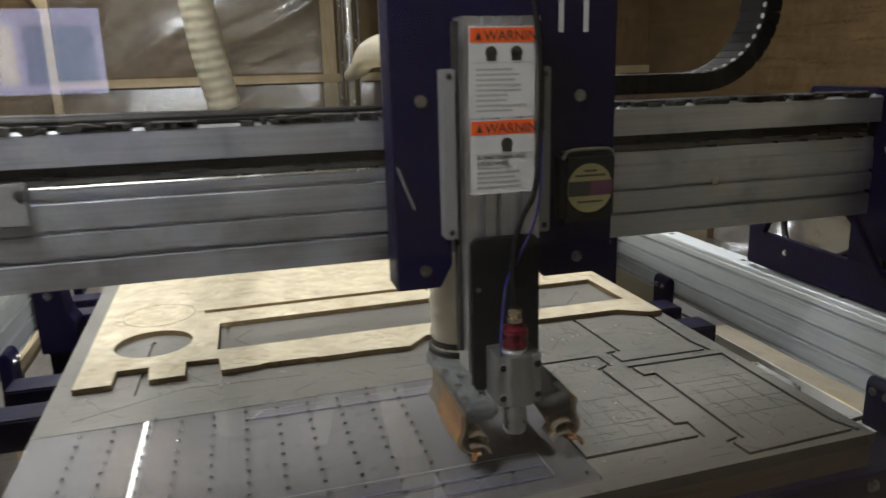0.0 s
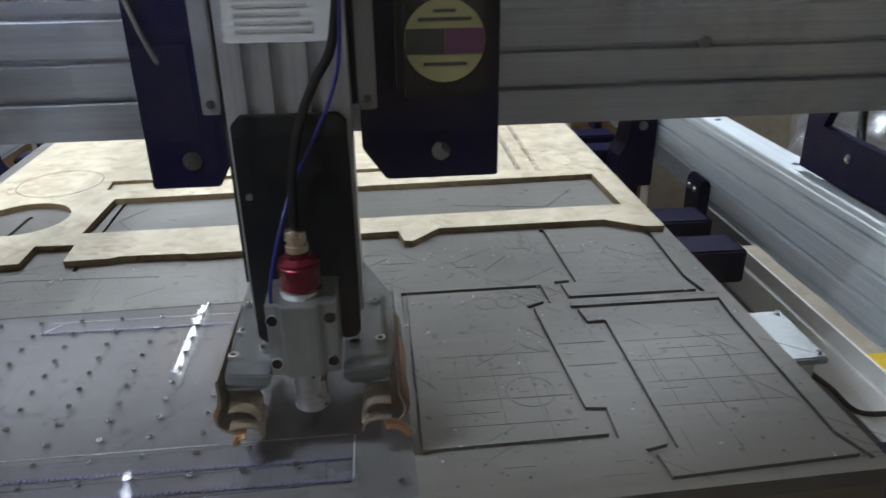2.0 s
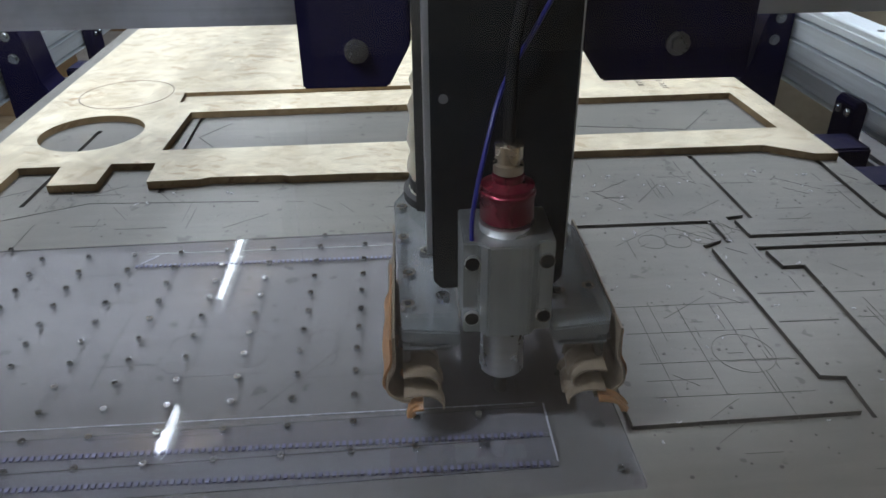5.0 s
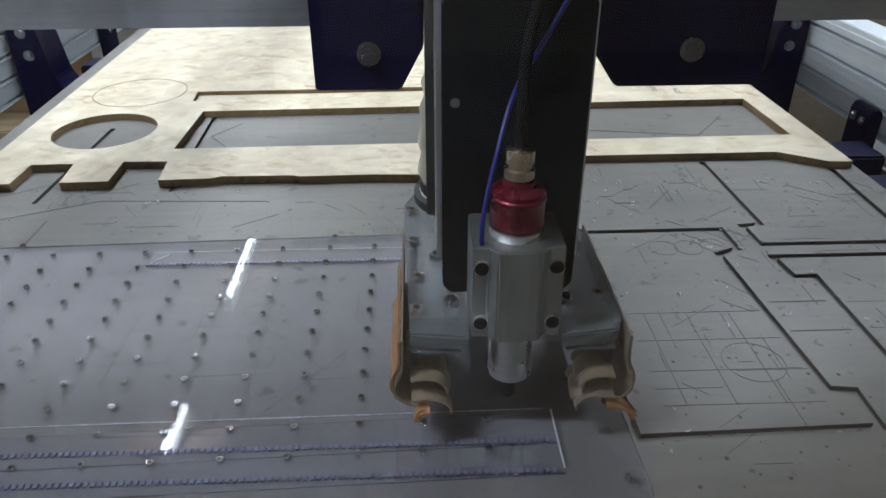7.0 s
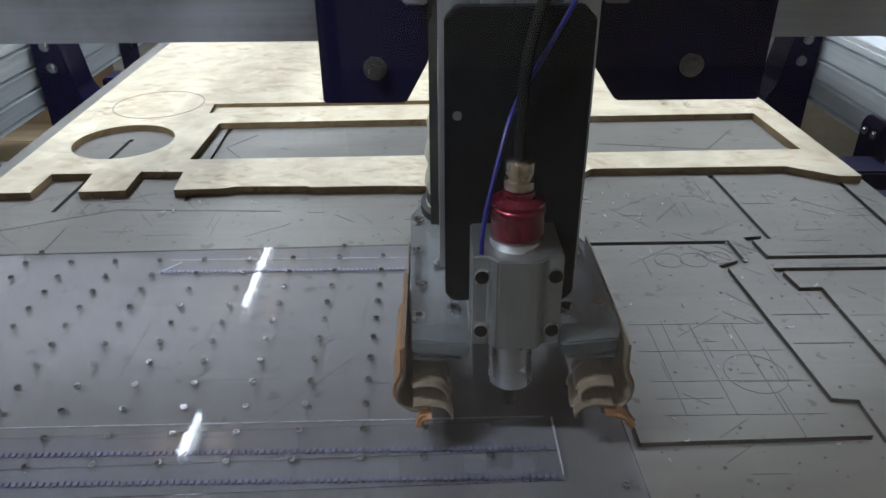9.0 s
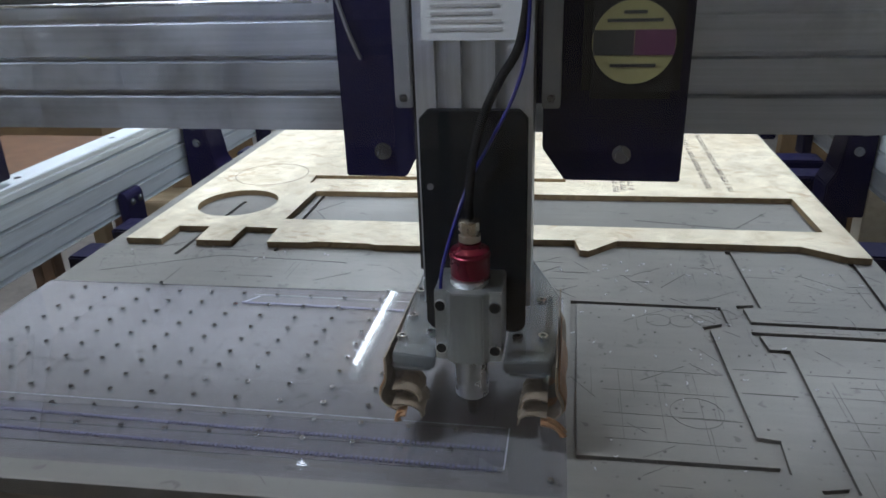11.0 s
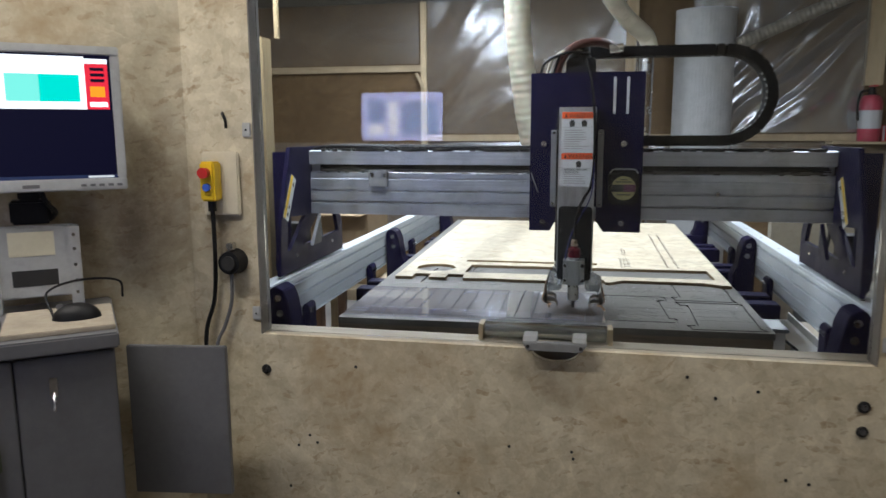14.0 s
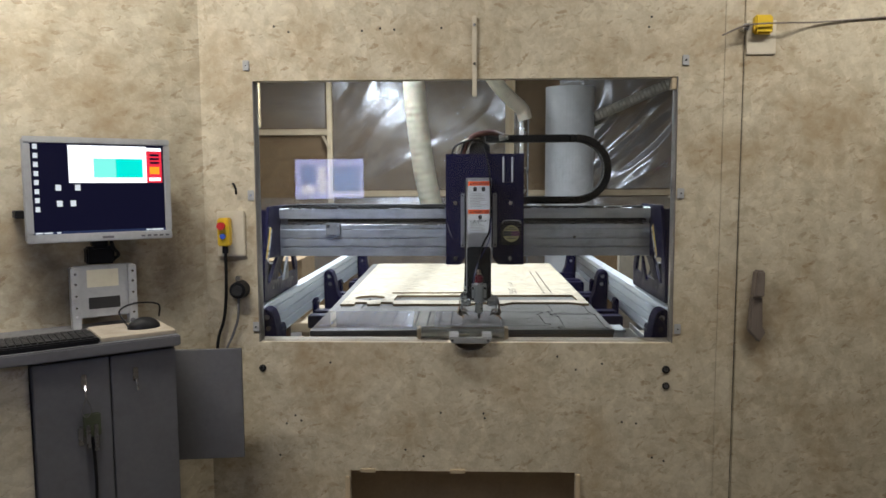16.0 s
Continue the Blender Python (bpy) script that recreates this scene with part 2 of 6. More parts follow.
M_RUBBER = painted("black rubber", (0.02, 0.02, 0.02), 0.7, 0.0, 0.3, 0.3)
M_CARD = painted("cardboard", (0.36, 0.25, 0.14), 0.75, 0.0, 0.2, 0.2)
M_CONCRETE = painted("workshop floor", (0.22, 0.20, 0.18), 0.75, 0.0, 0.3, 0.5, 30.0)
M_PLASTER = painted("workshop wall", (0.36, 0.345, 0.315), 0.8, 0.0, 0.15, 0.2, 30.0)
M_SCREW = brushed("dull screw steel", (0.33, 0.34, 0.36), 0.22, (20, 20, 20), 0.3)
M_WASHER = flat("zinc socket screw", (0.52, 0.53, 0.55), 0.2, 1.0)
M_POLISH = brushed("turned steel", (0.60, 0.62, 0.64), 0.22, (3, 3, 90), 0.1)
M_CABLE = painted("dull cable sheath", (0.008, 0.008, 0.009), 0.7, 0.0, 0.2, 0.0, 60.0, 0.1)
M_STRIP = painted("grey guide metal", (0.19, 0.195, 0.205), 0.5, 0.0, 0.2, 0.3)
M_HANDLEWOOD = wood("worn dark wood", (0.20, 0.165, 0.135), (0.12, 0.095, 0.075), 2)
M_FASCIA = painted("grey-brown board", (0.105, 0.092, 0.075), 0.6, 0.0, 0.3, 0.2)
M_EDGE = painted("warm grey edging", (0.17, 0.158, 0.14), 0.5, 0.0, 0.2, 0.3)
M_DUCT = painted("dull white duct", (0.50, 0.515, 0.52), 0.5, 0.0, 0.2, 0.15)
M_HOSEGREY = painted("grubby grey hose", (0.27, 0.25, 0.21), 0.5, 0.0, 0.25, 0.3)
M_CHIP = flat("plastic swarf", (0.55, 0.55, 0.57), 0.4)
M_FROST = flat("frosted cut", (0.34, 0.34, 0.40), 0.5)
M_TUBE = glowing("lit tube", (0.86, 0.95, 1.0), 130.0)
M_TUBEDIM = glowing("dim added tube", (0.86, 0.95, 1.0), 55.0)
M_ROOMTUBE = glowing("lit room tube", (1.0, 0.96, 0.88), 30.0)


def spoil():
    """Grey, oil-stained fibreboard with scores, dents and dusty patches."""
    m, t, b = principled("grey fibreboard")
    v = coords(t)
    c = ramp(t, noise_fac(t, v, 3.0, 6.0, 0.62), [(0.3, (0.138, 0.133, 0.121)), (0.7, (0.204, 0.196, 0.177))])
    streak = noise_fac(t, coords(t, (3, 40, 1), (0, 0, 0.05)), 2.0, 5.0)
    c = mix(t, 1.0, c, ramp(t, streak, [(0.3, (0.86,) * 3), (0.7, (1,) * 3)]), "MULTIPLY")
    dots = ramp(t, noise_fac(t, v, 55.0, 2.0, 0.4), [(0.68, (0, 0, 0)), (0.73, (0.7,) * 3)])
    c = mix(t, dots, c, (0.07, 0.065, 0.06))
    cuts = ramp(t, noise_fac(t, coords(t, (2.5, 30, 1), (0, 0, 0.9)), 2.0, 3.0, 0.5, 0.2), [(0.70, (0, 0, 0)), (0.73, (0.4,) * 3)])
    c = mix(t, cuts, c, (0.10, 0.095, 0.09))
    t.links.new(c, b.inputs["Base Color"])
    b.inputs["Roughness"].default_value = 0.45
    b.inputs["Specular IOR Level"].default_value = 0.35
    bump(t, b, noise_fac(t, v, 90.0, 4.0), 0.15, 0.001)
    return m


def clear(name, tint, rough=0.02, haze=0.12):
    """Clear sheet with a little surface haze, which still lets the view through."""
    m, t, b = principled(name)
    b.inputs["Base Color"].default_value = (*tint, 1)
    b.inputs["Transmission Weight"].default_value = 1.0
    b.inputs["IOR"].default_value = 1.49
    v = coords(t)
    t.links.new(ramp(t, noise_fac(t, v, 4.0, 7.0, 0.7), [(0.4, (rough,) * 3), (0.75, (rough + haze,) * 3)]), b.inputs["Roughness"])
    return m


def sheeting(name, thin, thick, shininess, blur):
    """Thin creased polythene: see-through, a little milky, with wet-looking gloss."""
    m, t, b = principled(name)
    out = t.nodes["Material Output"]
    v = coords(t)
    tr = t.nodes.new("ShaderNodeBsdfTransparent")
    haze = t.nodes.new("ShaderNodeBsdfDiffuse")
    haze.inputs["Color"].default_value = (0.62, 0.64, 0.66, 1)
    gloss = t.nodes.new("ShaderNodeBsdfGlossy")
    gloss.inputs["Roughness"].default_value = blur
    gloss.inputs["Color"].default_value = (0.88, 0.94, 1.0, 1)
    milk, shine = t.nodes.new("ShaderNodeMixShader"), t.nodes.new("ShaderNodeMixShader")
    f = ramp(t, noise_fac(t, v, 2.4, 6.0, 0.65, 0.8), [(0.3, (thin,) * 3), (0.75, (thick,) * 3)])
    t.links.new(f, milk.inputs[0])
    t.links.new(tr.outputs[0], milk.inputs[1])
    t.links.new(haze.outputs[0], milk.inputs[2])
    shine.inputs[0].default_value = shininess
    t.links.new(milk.outputs[0], shine.inputs[1])
    t.links.new(gloss.outputs[0], shine.inputs[2])
    t.links.new(shine.outputs[0], out.inputs["Surface"])
    crease = noise_fac(t, coords(t, (1.6, 1.6, 6.5), (0, 0.75, 0)), 2.1, 6.0, 0.60, 1.2)
    bp = node(t, "ShaderNodeBump", Strength=0.8, Distance=0.006)
    t.links.new(crease, bp.inputs["Height"])
    t.links.new(bp.outputs["Normal"], gloss.inputs["Normal"])
    t.nodes.remove(b)
    return m


def hosefilm():
    m, t, b = principled("translucent hose film")
    v = coords(t)
    t.links.new(ramp(t, noise_fac(t, v, 12.0, 4.0), [(0.3, (0.50, 0.46, 0.36)), (0.7, (0.66, 0.62, 0.50))]), b.inputs["Base Color"])
    b.inputs["Roughness"].default_value = 0.35
    b.inputs["Transmission Weight"].default_value = 0.25
    b.inputs["Subsurface Weight"].default_value = 0.1
    return m


M_SPOIL = spoil()
M_PANE = clear("clear pane", (0.985, 0.99, 0.985), 0.0, 0.015)
M_POLY = clear("clear polycarbonate", (0.50, 0.50, 0.585), 0.004, 0.012)
M_POLY.node_tree.nodes["Principled BSDF"].inputs["Transmission Weight"].default_value = 0.98
scuff = noise_fac(M_POLY.node_tree, coords(M_POLY.node_tree, (5, 70, 1), (0, 0, 0.55)), 3.0, 4.0, 0.6, 0.3)
scuff = ramp(M_POLY.node_tree, scuff, [(0.55, (0, 0, 0)), (0.70, (1, 1, 1))])
bump(M_POLY.node_tree, M_POLY.node_tree.nodes["Principled BSDF"], scuff, 0.012, 0.0006)
M_THIN = clear("thin clear strip", (0.90, 0.91, 0.97), 0.01, 0.03)
M_ACRYL = clear("scuffed acrylic", (0.50, 0.535, 0.56), 0.07, 0.15)
M_ACRYL.node_tree.nodes["Principled BSDF"].inputs["Transmission Weight"].default_value = 0.86
M_FILM = sheeting("polythene sheet", 0.03, 0.10, 0.22, 0.22)
# more haze and gloss than M_FILM, standing in for reflected tube light
M_FILMLIT = sheeting("brightened polythene sheet", 0.13, 0.34, 0.32, 0.20)
M_HOSE = hosefilm()


# ---- mesh helpers ----
def bm_box(bm, lo, hi, bevel=0.0, m=None):
    c = [(a + b) / 2 for a, b in zip(lo, hi)]
    s = [abs(b - a) for a, b in zip(lo, hi)]
    r = bmesh.ops.create_cube(bm, size=1, matrix=Matrix.Translation(c) @ Matrix.Diagonal((*s, 1)))
    vs = r["verts"]
    if bevel > 0:
        es = list({e for v in vs for e in v.link_edges})
        r = bmesh.ops.bevel(bm, geom=es, offset=min(bevel, min(s) * 0.45), segments=2, affect="EDGES", clamp_overlap=True)
        vs = list({v for f in r["faces"] for v in f.verts} | {v for v in vs if v.is_valid})
    if m is not None:
        bmesh.ops.transform(bm, matrix=m, verts=[v for v in vs if v.is_valid])
    return bm


def box(lo, hi, bevel=0.002, m=None):
    return bm_box(bmesh.new(), lo, hi, bevel, m)


def bm_cyl(bm, a, b, r, r2=None, seg=24, caps=True):
    a, b = Vector(a), Vector(b)
    q = (b - a).to_track_quat("Z", "Y").to_matrix().to_4x4()
    bmesh.ops.create_cone(bm, cap_ends=caps, segments=seg, radius1=r, radius2=r if r2 is None else r2, depth=(b - a).length,
                          matrix=Matrix.Translation((a + b) / 2) @ q)
    return bm


def cyl(a, b, r, r2=None, seg=24):
    return bm_cyl(bmesh.new(), a, b, r, r2, seg)


def bm_lathe(bm, base, profile, seg=32, m=None):
    """A turned form about z: profile of (radius, height) from base up."""
    rings = []
    for r, h in profile:
        rings.append([bm.verts.new(Vector(base) + Vector((r * math.cos(2 * math.pi * k / seg), r * math.sin(2 * math.pi * k / seg), h))) for k in range(seg)])
    for p, q in zip(rings, rings[1:]):
        for k in range(seg):
            bm.faces.new((p[k], p[(k + 1) % seg], q[(k + 1) % seg], q[k]))
    bm.faces.new(rings[0][::-1])
    bm.faces.new(rings[-1])
    return bm


def prism(points, axis, a, b, bevel=0.0):
    """A flat outline, given in the two other axes in order, pushed from a to b along axis."""
    bm = bmesh.new()
    k = "xyz".index(axis)

    def at(p, h):
        v = list(p)
        v.insert(k, h)
        return v
    lo = [bm.verts.new(at(p, a)) for p in points]
    hi = [bm.verts.new(at(p, b)) for p in points]
    n = len(points)
    bm.faces.new(lo)
    bm.faces.new(hi[::-1])
    for i in range(n):
        bm.faces.new((lo[i], hi[i], hi[(i + 1) % n], lo[(i + 1) % n]))
    bmesh.ops.recalc_face_normals(bm, faces=bm.faces)
    if bevel:
        bmesh.ops.bevel(bm, geom=list(bm.edges), offset=bevel, segments=2, affect="EDGES", clamp_overlap=True)
    return bm


def smooth_path(points, steps=8):
    pts = [Vector(p) for p in points]
    ext = [2 * pts[0] - pts[1], *pts, 2 * pts[-1] - pts[-2]]
    out = []
    for i in range(1, len(ext) - 2):
        p0, p1, p2, p3 = ext[i - 1:i + 3]
        for k in range(steps):
            u = k / steps
            out.append(0.5 * ((2 * p1) + (p2 - p0) * u + (2 * p0 - 5 * p1 + 4 * p2 - p3) * u * u + (3 * p1 - p0 - 3 * p2 + p3) * u ** 3))
    out.append(pts[-1])
    return out


def bm_tube(bm, points, radius, seg=10, steps=8, rib=0.0, every=0.0):
    """A tube along a smooth path; rib swells it in rings."""
    path = smooth_path(points, steps)
    if every:
        fine = [path[0]]
        for p, q in zip(path, path[1:]):
            n = max(1, int((q - p).length / (every / 4)))
            fine += [p.lerp(q, (k + 1) / n) for k in range(n)]
        path = fine
    up = Vector((0.3, 0.5, 0.81))
    rings = []
    run = 0.0
    for i, p in enumerate(path):
        d = (path[min(i + 1, len(path) - 1)] - path[max(i - 1, 0)]).normalized()
        side = d.cross(up)
        side = side.normalized() if side.length > 1e-4 else Vector((1, 0, 0))
        up = side.cross(d).normalized()
        if i:
            run += (p - path[i - 1]).length
        r = radius + (rib * math.cos(2 * math.pi * run / every) if every else 0.0)
        rings.append([bm.verts.new(p + side * (r * math.cos(2 * math.pi * k / seg)) + up * (r * math.sin(2 * math.pi * k / seg))) for k in range(seg)])
    for a, b in zip(rings, rings[1:]):
        for k in range(seg):
            bm.faces.new((a[k], a[(k + 1) % seg], b[(k + 1) % seg], b[k]))
    bm.faces.new(rings[0][::-1])
    bm.faces.new(rings[-1])
    return bm


def tube(points, radius, seg=10, steps=8, rib=0.0, every=0.0):
    return bm_tube(bmesh.new(), points, radius, seg, steps, rib, every)


def finish(name, bm, material, smooth=False):
    bmesh.ops.recalc_face_normals(bm, faces=bm.faces)
    me = bpy.data.meshes.new(name)
    bm.to_mesh(me)
    bm.free()
    me.materials.append(material)
    if smooth:
        me.shade_smooth()
        me.set_sharp_from_angle(angle=radians(40))
    return new(name, me)


def part(name, bm, material, parent, label="", smooth=False):
    ob = finish(name, bm, material, smooth)
    ob.parent = parent
    ob.matrix_parent_inverse = parent.matrix_world.inverted()
    if label:
        ob["label"] = label
    return ob


def thing(name, at, label, category, group="", kind=""):
    e = new(name)
    e.empty_display_size = 0.05
    e.matrix_world = Matrix.Translation(at)
    e.matrix_basis = Matrix.Translation(at)
    return tagged(e, label, category, group, kind)


def single(name, bm, material, label, category, group="", kind="", smooth=False):
    return tagged(finish(name, bm, material, smooth), label, category, group, kind)


def setting(name, bm, material, label="", smooth=False):
    return tagged(finish(name, bm, material, smooth), label, "", "", "structure")


def carve(ob, cutters):
    """Takes the cutters' bodies out of ob, and leaves a plain mesh."""
    for bm in cutters:
        bmesh.ops.recalc_face_normals(bm, faces=bm.faces)
        me = bpy.data.meshes.new("cut")
        bm.to_mesh(me)
        bm.free()
        c = new("cut", me)
        md = ob.modifiers.new("cut", "BOOLEAN")
        md.operation, md.solver, md.object = "DIFFERENCE", "EXACT", c
        bpy.context.view_layer.update()
        got = bpy.data.meshes.new_from_object(ob.evaluated_get(bpy.context.evaluated_depsgraph_get()))
        old = ob.data
        ob.modifiers.clear()
        ob.data = got
        bpy.data.meshes.remove(old)
        bpy.data.objects.remove(c)
    return ob


def lettering(text, size, m, material, parent, name="lettering"):
    cu = bpy.data.curves.new("letters", "FONT")
    cu.body, cu.size, cu.extrude = text, size, 0.0002
    ob = new("letters", cu)
    bpy.context.view_layer.update()
    me = bpy.data.meshes.new_from_object(ob.evaluated_get(bpy.context.evaluated_depsgraph_get()))
    bpy.data.objects.remove(ob)
    me.transform(m)
    me.materials.clear()
    me.materials.append(material)
    o = new(name, me)
    o.parent = parent
    o.matrix_parent_inverse = parent.matrix_world.inverted()
    return o


def bolt_head(parent, at, way, r=0.008, h=0.005, material=None, name="bolt"):
    a = Vector(at)
    d = Vector(way).normalized()
    bm = cyl(a, a + d * h, r, r * 0.92, 6)
    bm_cyl(bm, a - d * 0.0005, a + d * h * 0.35, r * 1.35, r * 1.35, 16)
    return part(name, bm, material or M_SCREW, parent)


# ---- the large structure ----
WALL_Y = -0.228          # outer face of the booth's front wall
OX0, OX1, OZ0, OZ1 = -0.787, 0.798, 0.902, 1.898   # the opening
CORNER = Vector((-0.985, WALL_Y, 0))
U = Vector((math.cos(radians(38)), math.sin(radians(38)), 0))   # along the slanted wall, to the right
NRM = Vector((U.y, -U.x, 0))                                     # out of it, towards the room
CEIL, BACK = 2.96, 5.5


def slanted(a, out, z):
    """A place by metres along the slanted wall from its corner, metres out of it, and height."""
    return CORNER - U * a + NRM * out + Vector((0, 0, z))


SLANT = Matrix(((U.x, NRM.x, 0, CORNER.x), (U.y, NRM.y, 0, CORNER.y), (0, 0, 1, 0), (0, 0, 0, 1)))   # local x along, y out, z up

setting("floor", box((-4.2, -5.0, -0.1), (4.2, 5.8, 0.0), 0), M_CONCRETE, "grey dusty workshop floor")
front = setting("wall_front", box((-0.985, WALL_Y, 0), (0.962, WALL_Y + 0.018, 2.98), 0), M_OSB, "strand board front wall of the booth")
carve(front, [box((OX0, WALL_Y - 0.05, OZ0), (OX1, WALL_Y + 0.1, OZ1), 0), box((-0.441, WALL_Y - 0.05, -0.1), (0.437, WALL_Y + 0.1, 0.391), 0),
              prism([(0.033 + 0.062 * math.cos(a), 0.9 - 0.031 * math.sin(a)) for a in [math.pi * k / 16 for k in range(17)]] + [(-0.029, 0.95), (0.095, 0.95)], "y", WALL_Y - 0.05, WALL_Y + 0.1)])
setting("wall_right", box((0.9632, WALL_Y - 0.002, 0), (1.030, WALL_Y + 0.018, 2.98), 0.001), M_OSB, "narrow strand board strip beside the door")
setting("wall_far_right", box((2.02, WALL_Y, 0), (4.0, WALL_Y + 0.018, 2.98), 0.001), M_OSB, "strand board wall past the door")
bmw = box((-2.6, -0.018, 0), (0.0, 0.0, 2.98), 0)
bmesh.ops.transform(bmw, matrix=SLANT, verts=bmw.verts)
setting("wall_slanted", bmw, M_OSB, "slanted strand board wall behind the monitor")
# unseen room shell, added; its east wall is dark to cut bounce light
setting("ceiling", box((-4.2, -5.0, 3.0), (4.2, 5.8, 3.06), 0), M_PLASTER, "plain workshop ceiling")
setting("wall_south", box((-4.2, -5.06, 0), (4.2, -5.0, 3.0), 0), M_PLASTER, "plain workshop wall")
setting("wall_east", box((4.0, -5.0, 0), (4.06, 5.8, 3.0), 0), M_BROWN, "unseen dark board wall added to cut bounce light")
setting("wall_west", box((-4.06, -5.0, 0), (-4.0, 5.8, 3.0), 0), M_PLASTER, "plain workshop wall")
# the booth's own back, sides and lid
setting("wall_back", box((-3.5, BACK, 0), (3.5, BACK + 0.018, CEIL), 0), M_BROWN, "brown board back wall of the booth")
setting("wall_booth_left", box((-3.5, WALL_Y + 0.02, 0), (-3.48, BACK, CEIL), 0), M_BROWN, "brown board side of the booth")
setting("wall_booth_right", box((3.48, WALL_Y + 0.02, 0), (3.5, BACK, CEIL), 0), M_BROWN, "brown board side of the booth")
setting("ceiling_booth", box((-3.5, WALL_Y + 0.02, CEIL), (3.5, BACK, CEIL + 0.018), 0), M_BROWN, "brown board lid of the booth")
# pine frame round the opening
setting("sill", box((-0.85, WALL_Y + 0.019, 0.82), (0.86, WALL_Y + 0.112, OZ0 - 0.001), 0.002), M_SILL, "pale worn pine sill inside the opening")
carve(bpy.data.objects["sill"], [box((-0.045, WALL_Y - 0.05, 0.84), (0.111, WALL_Y + 0.095, 0.893), 0)])
setting("trim_head", box((-0.85, WALL_Y + 0.019, OZ1 + 0.002), (0.86, WALL_Y + 0.066, OZ1 + 0.1), 0.002), M_PINE_X, "pine batten over the opening")
setting("trim_left", box((OX0 - 0.055, WALL_Y + 0.019, OZ0), (OX0 - 0.004, WALL_Y + 0.066, OZ1), 0.002), M_BROWN, "dark board batten beside the opening")
setting("trim_right", box((OX1 + 0.004, WALL_Y + 0.019, OZ0), (OX1 + 0.055, WALL_Y + 0.066, OZ1), 0.002), M_BROWN, "dark board batten beside the opening")
setting("trim_edge_left", box((OX0, WALL_Y - 0.001, OZ0 + 0.001), (OX0 + 0.004, WALL_Y + 0.060, OZ1 - 0.001), 0), M_EDGE, "grey metal edge strip")
setting("trim_edge_right", box((OX1 - 0.004, WALL_Y - 0.001, OZ0 + 0.001), (OX1, WALL_Y + 0.060, OZ1 - 0.001), 0), M_EDGE, "grey metal edge strip")
setting("window_1", box((OX0 + 0.006, WALL_Y + 0.036, OZ0 + 0.001), (OX1 - 0.006, WALL_Y + 0.040, OZ1 - 0.001), 0), M_PANE, "clear acrylic viewing pane")
# back wall battens
setting("stud_left", box((-1.624, BACK - 0.06, 0.69), (-1.564, BACK - 0.002, 2.776), 0.002), M_PINE, "pale pine stud")
setting("stud_middle", box((0.440, BACK - 0.06, 0.69), (0.550, BACK - 0.002, 2.776), 0.002), M_PINE, "pale pine stud")
setting("stud_right", box((2.60, BACK - 0.06, 1.875), (2.76, BACK - 0.002, 2.776), 0.002), M_PINE, "pale pine stud")
setting("rail_upper", box((-3.47, BACK - 0.056, 2.079), (-1.625, BACK - 0.002, 2.146), 0.002), M_PINE_X, "pale pine batten")
setting("rail_lower", box((-1.563, BACK - 0.066, 1.363), (3.47, BACK - 0.002, 1.430), 0.002), M_PINE_X, "pale pine batten")
setting("fascia", box((-3.47, BACK - 0.044, 2.777), (3.47, BACK - 0.004, CEIL - 0.001), 0.003), M_FASCIA, "grey-brown board along the top of the back wall")
setting("brace", prism([(-1.684, 2.066), (-1.653, 2.066), (-1.577, 1.912), (-1.608, 1.912)], "y", BACK - 0.09, BACK - 0.062, 0.001), M_PINE_X, "short pale slanting brace")
setting("hanging_batten", box((-0.882, 0.150, 1.757), (-0.869, 0.166, CEIL - 0.001), 0.001), M_PINEOLD, "thin pale batten hanging from the booth lid")
setting("stop_batten", box((0.776, WALL_Y + 0.004, 1.854), (0.7935, WALL_Y + 0.034, OZ1 - 0.002), 0.001), M_PINE, "short pine stop at the corner of the opening")
setting("post_left", box((-1.065, 0.24, 0.0), (-0.965, 0.31, 1.775), 0.003), M_PINEOLD, "aged tan pine post inside the booth")


def polythene(x0, x1, z0, z1, seed, amp, lean, fine):
    """A sheet with long folds along one slant, some sharp, and a shallow belly."""
    bm = bmesh.new()
    nx, nz = 150, 100
    grid = []
    for j in range(nz + 1):
        row = []
        for i in range(nx + 1):
            x, z = x0 + (x1 - x0) * i / nx, z0 + (z1 - z0) * j / nz
            turn = lean + 0.35 * noise.noise(Vector((x * 0.7, seed, z * 0.7)))
            along, across = x * math.cos(turn) + z * math.sin(turn), z * math.cos(turn) - x * math.sin(turn)
            w = noise.fractal(Vector((along * 0.5 + seed, across * fine, seed)), 0.9, 2.1, 3)
            ridge = 1 - abs(noise.noise(Vector((along * 0.45, seed + 3, across * fine * 0.8))))
            some = max(0.0, noise.noise(Vector((x * 1.3, seed + 7, z * 1.3))) + 0.35)
            sag = math.sin(math.pi * i / nx) * math.sin(math.pi * j / nz)
            row.append(bm.verts.new((x, BACK - 0.100 - amp * (w + some * ridge ** 6) * (0.35 + sag) - 0.04 * sag, z)))
        grid.append(row)
    for a, b in zip(grid, grid[1:]):
        for k in range(nx):
            bm.faces.new((a[k], a[k + 1], b[k + 1], b[k]))
    return bm


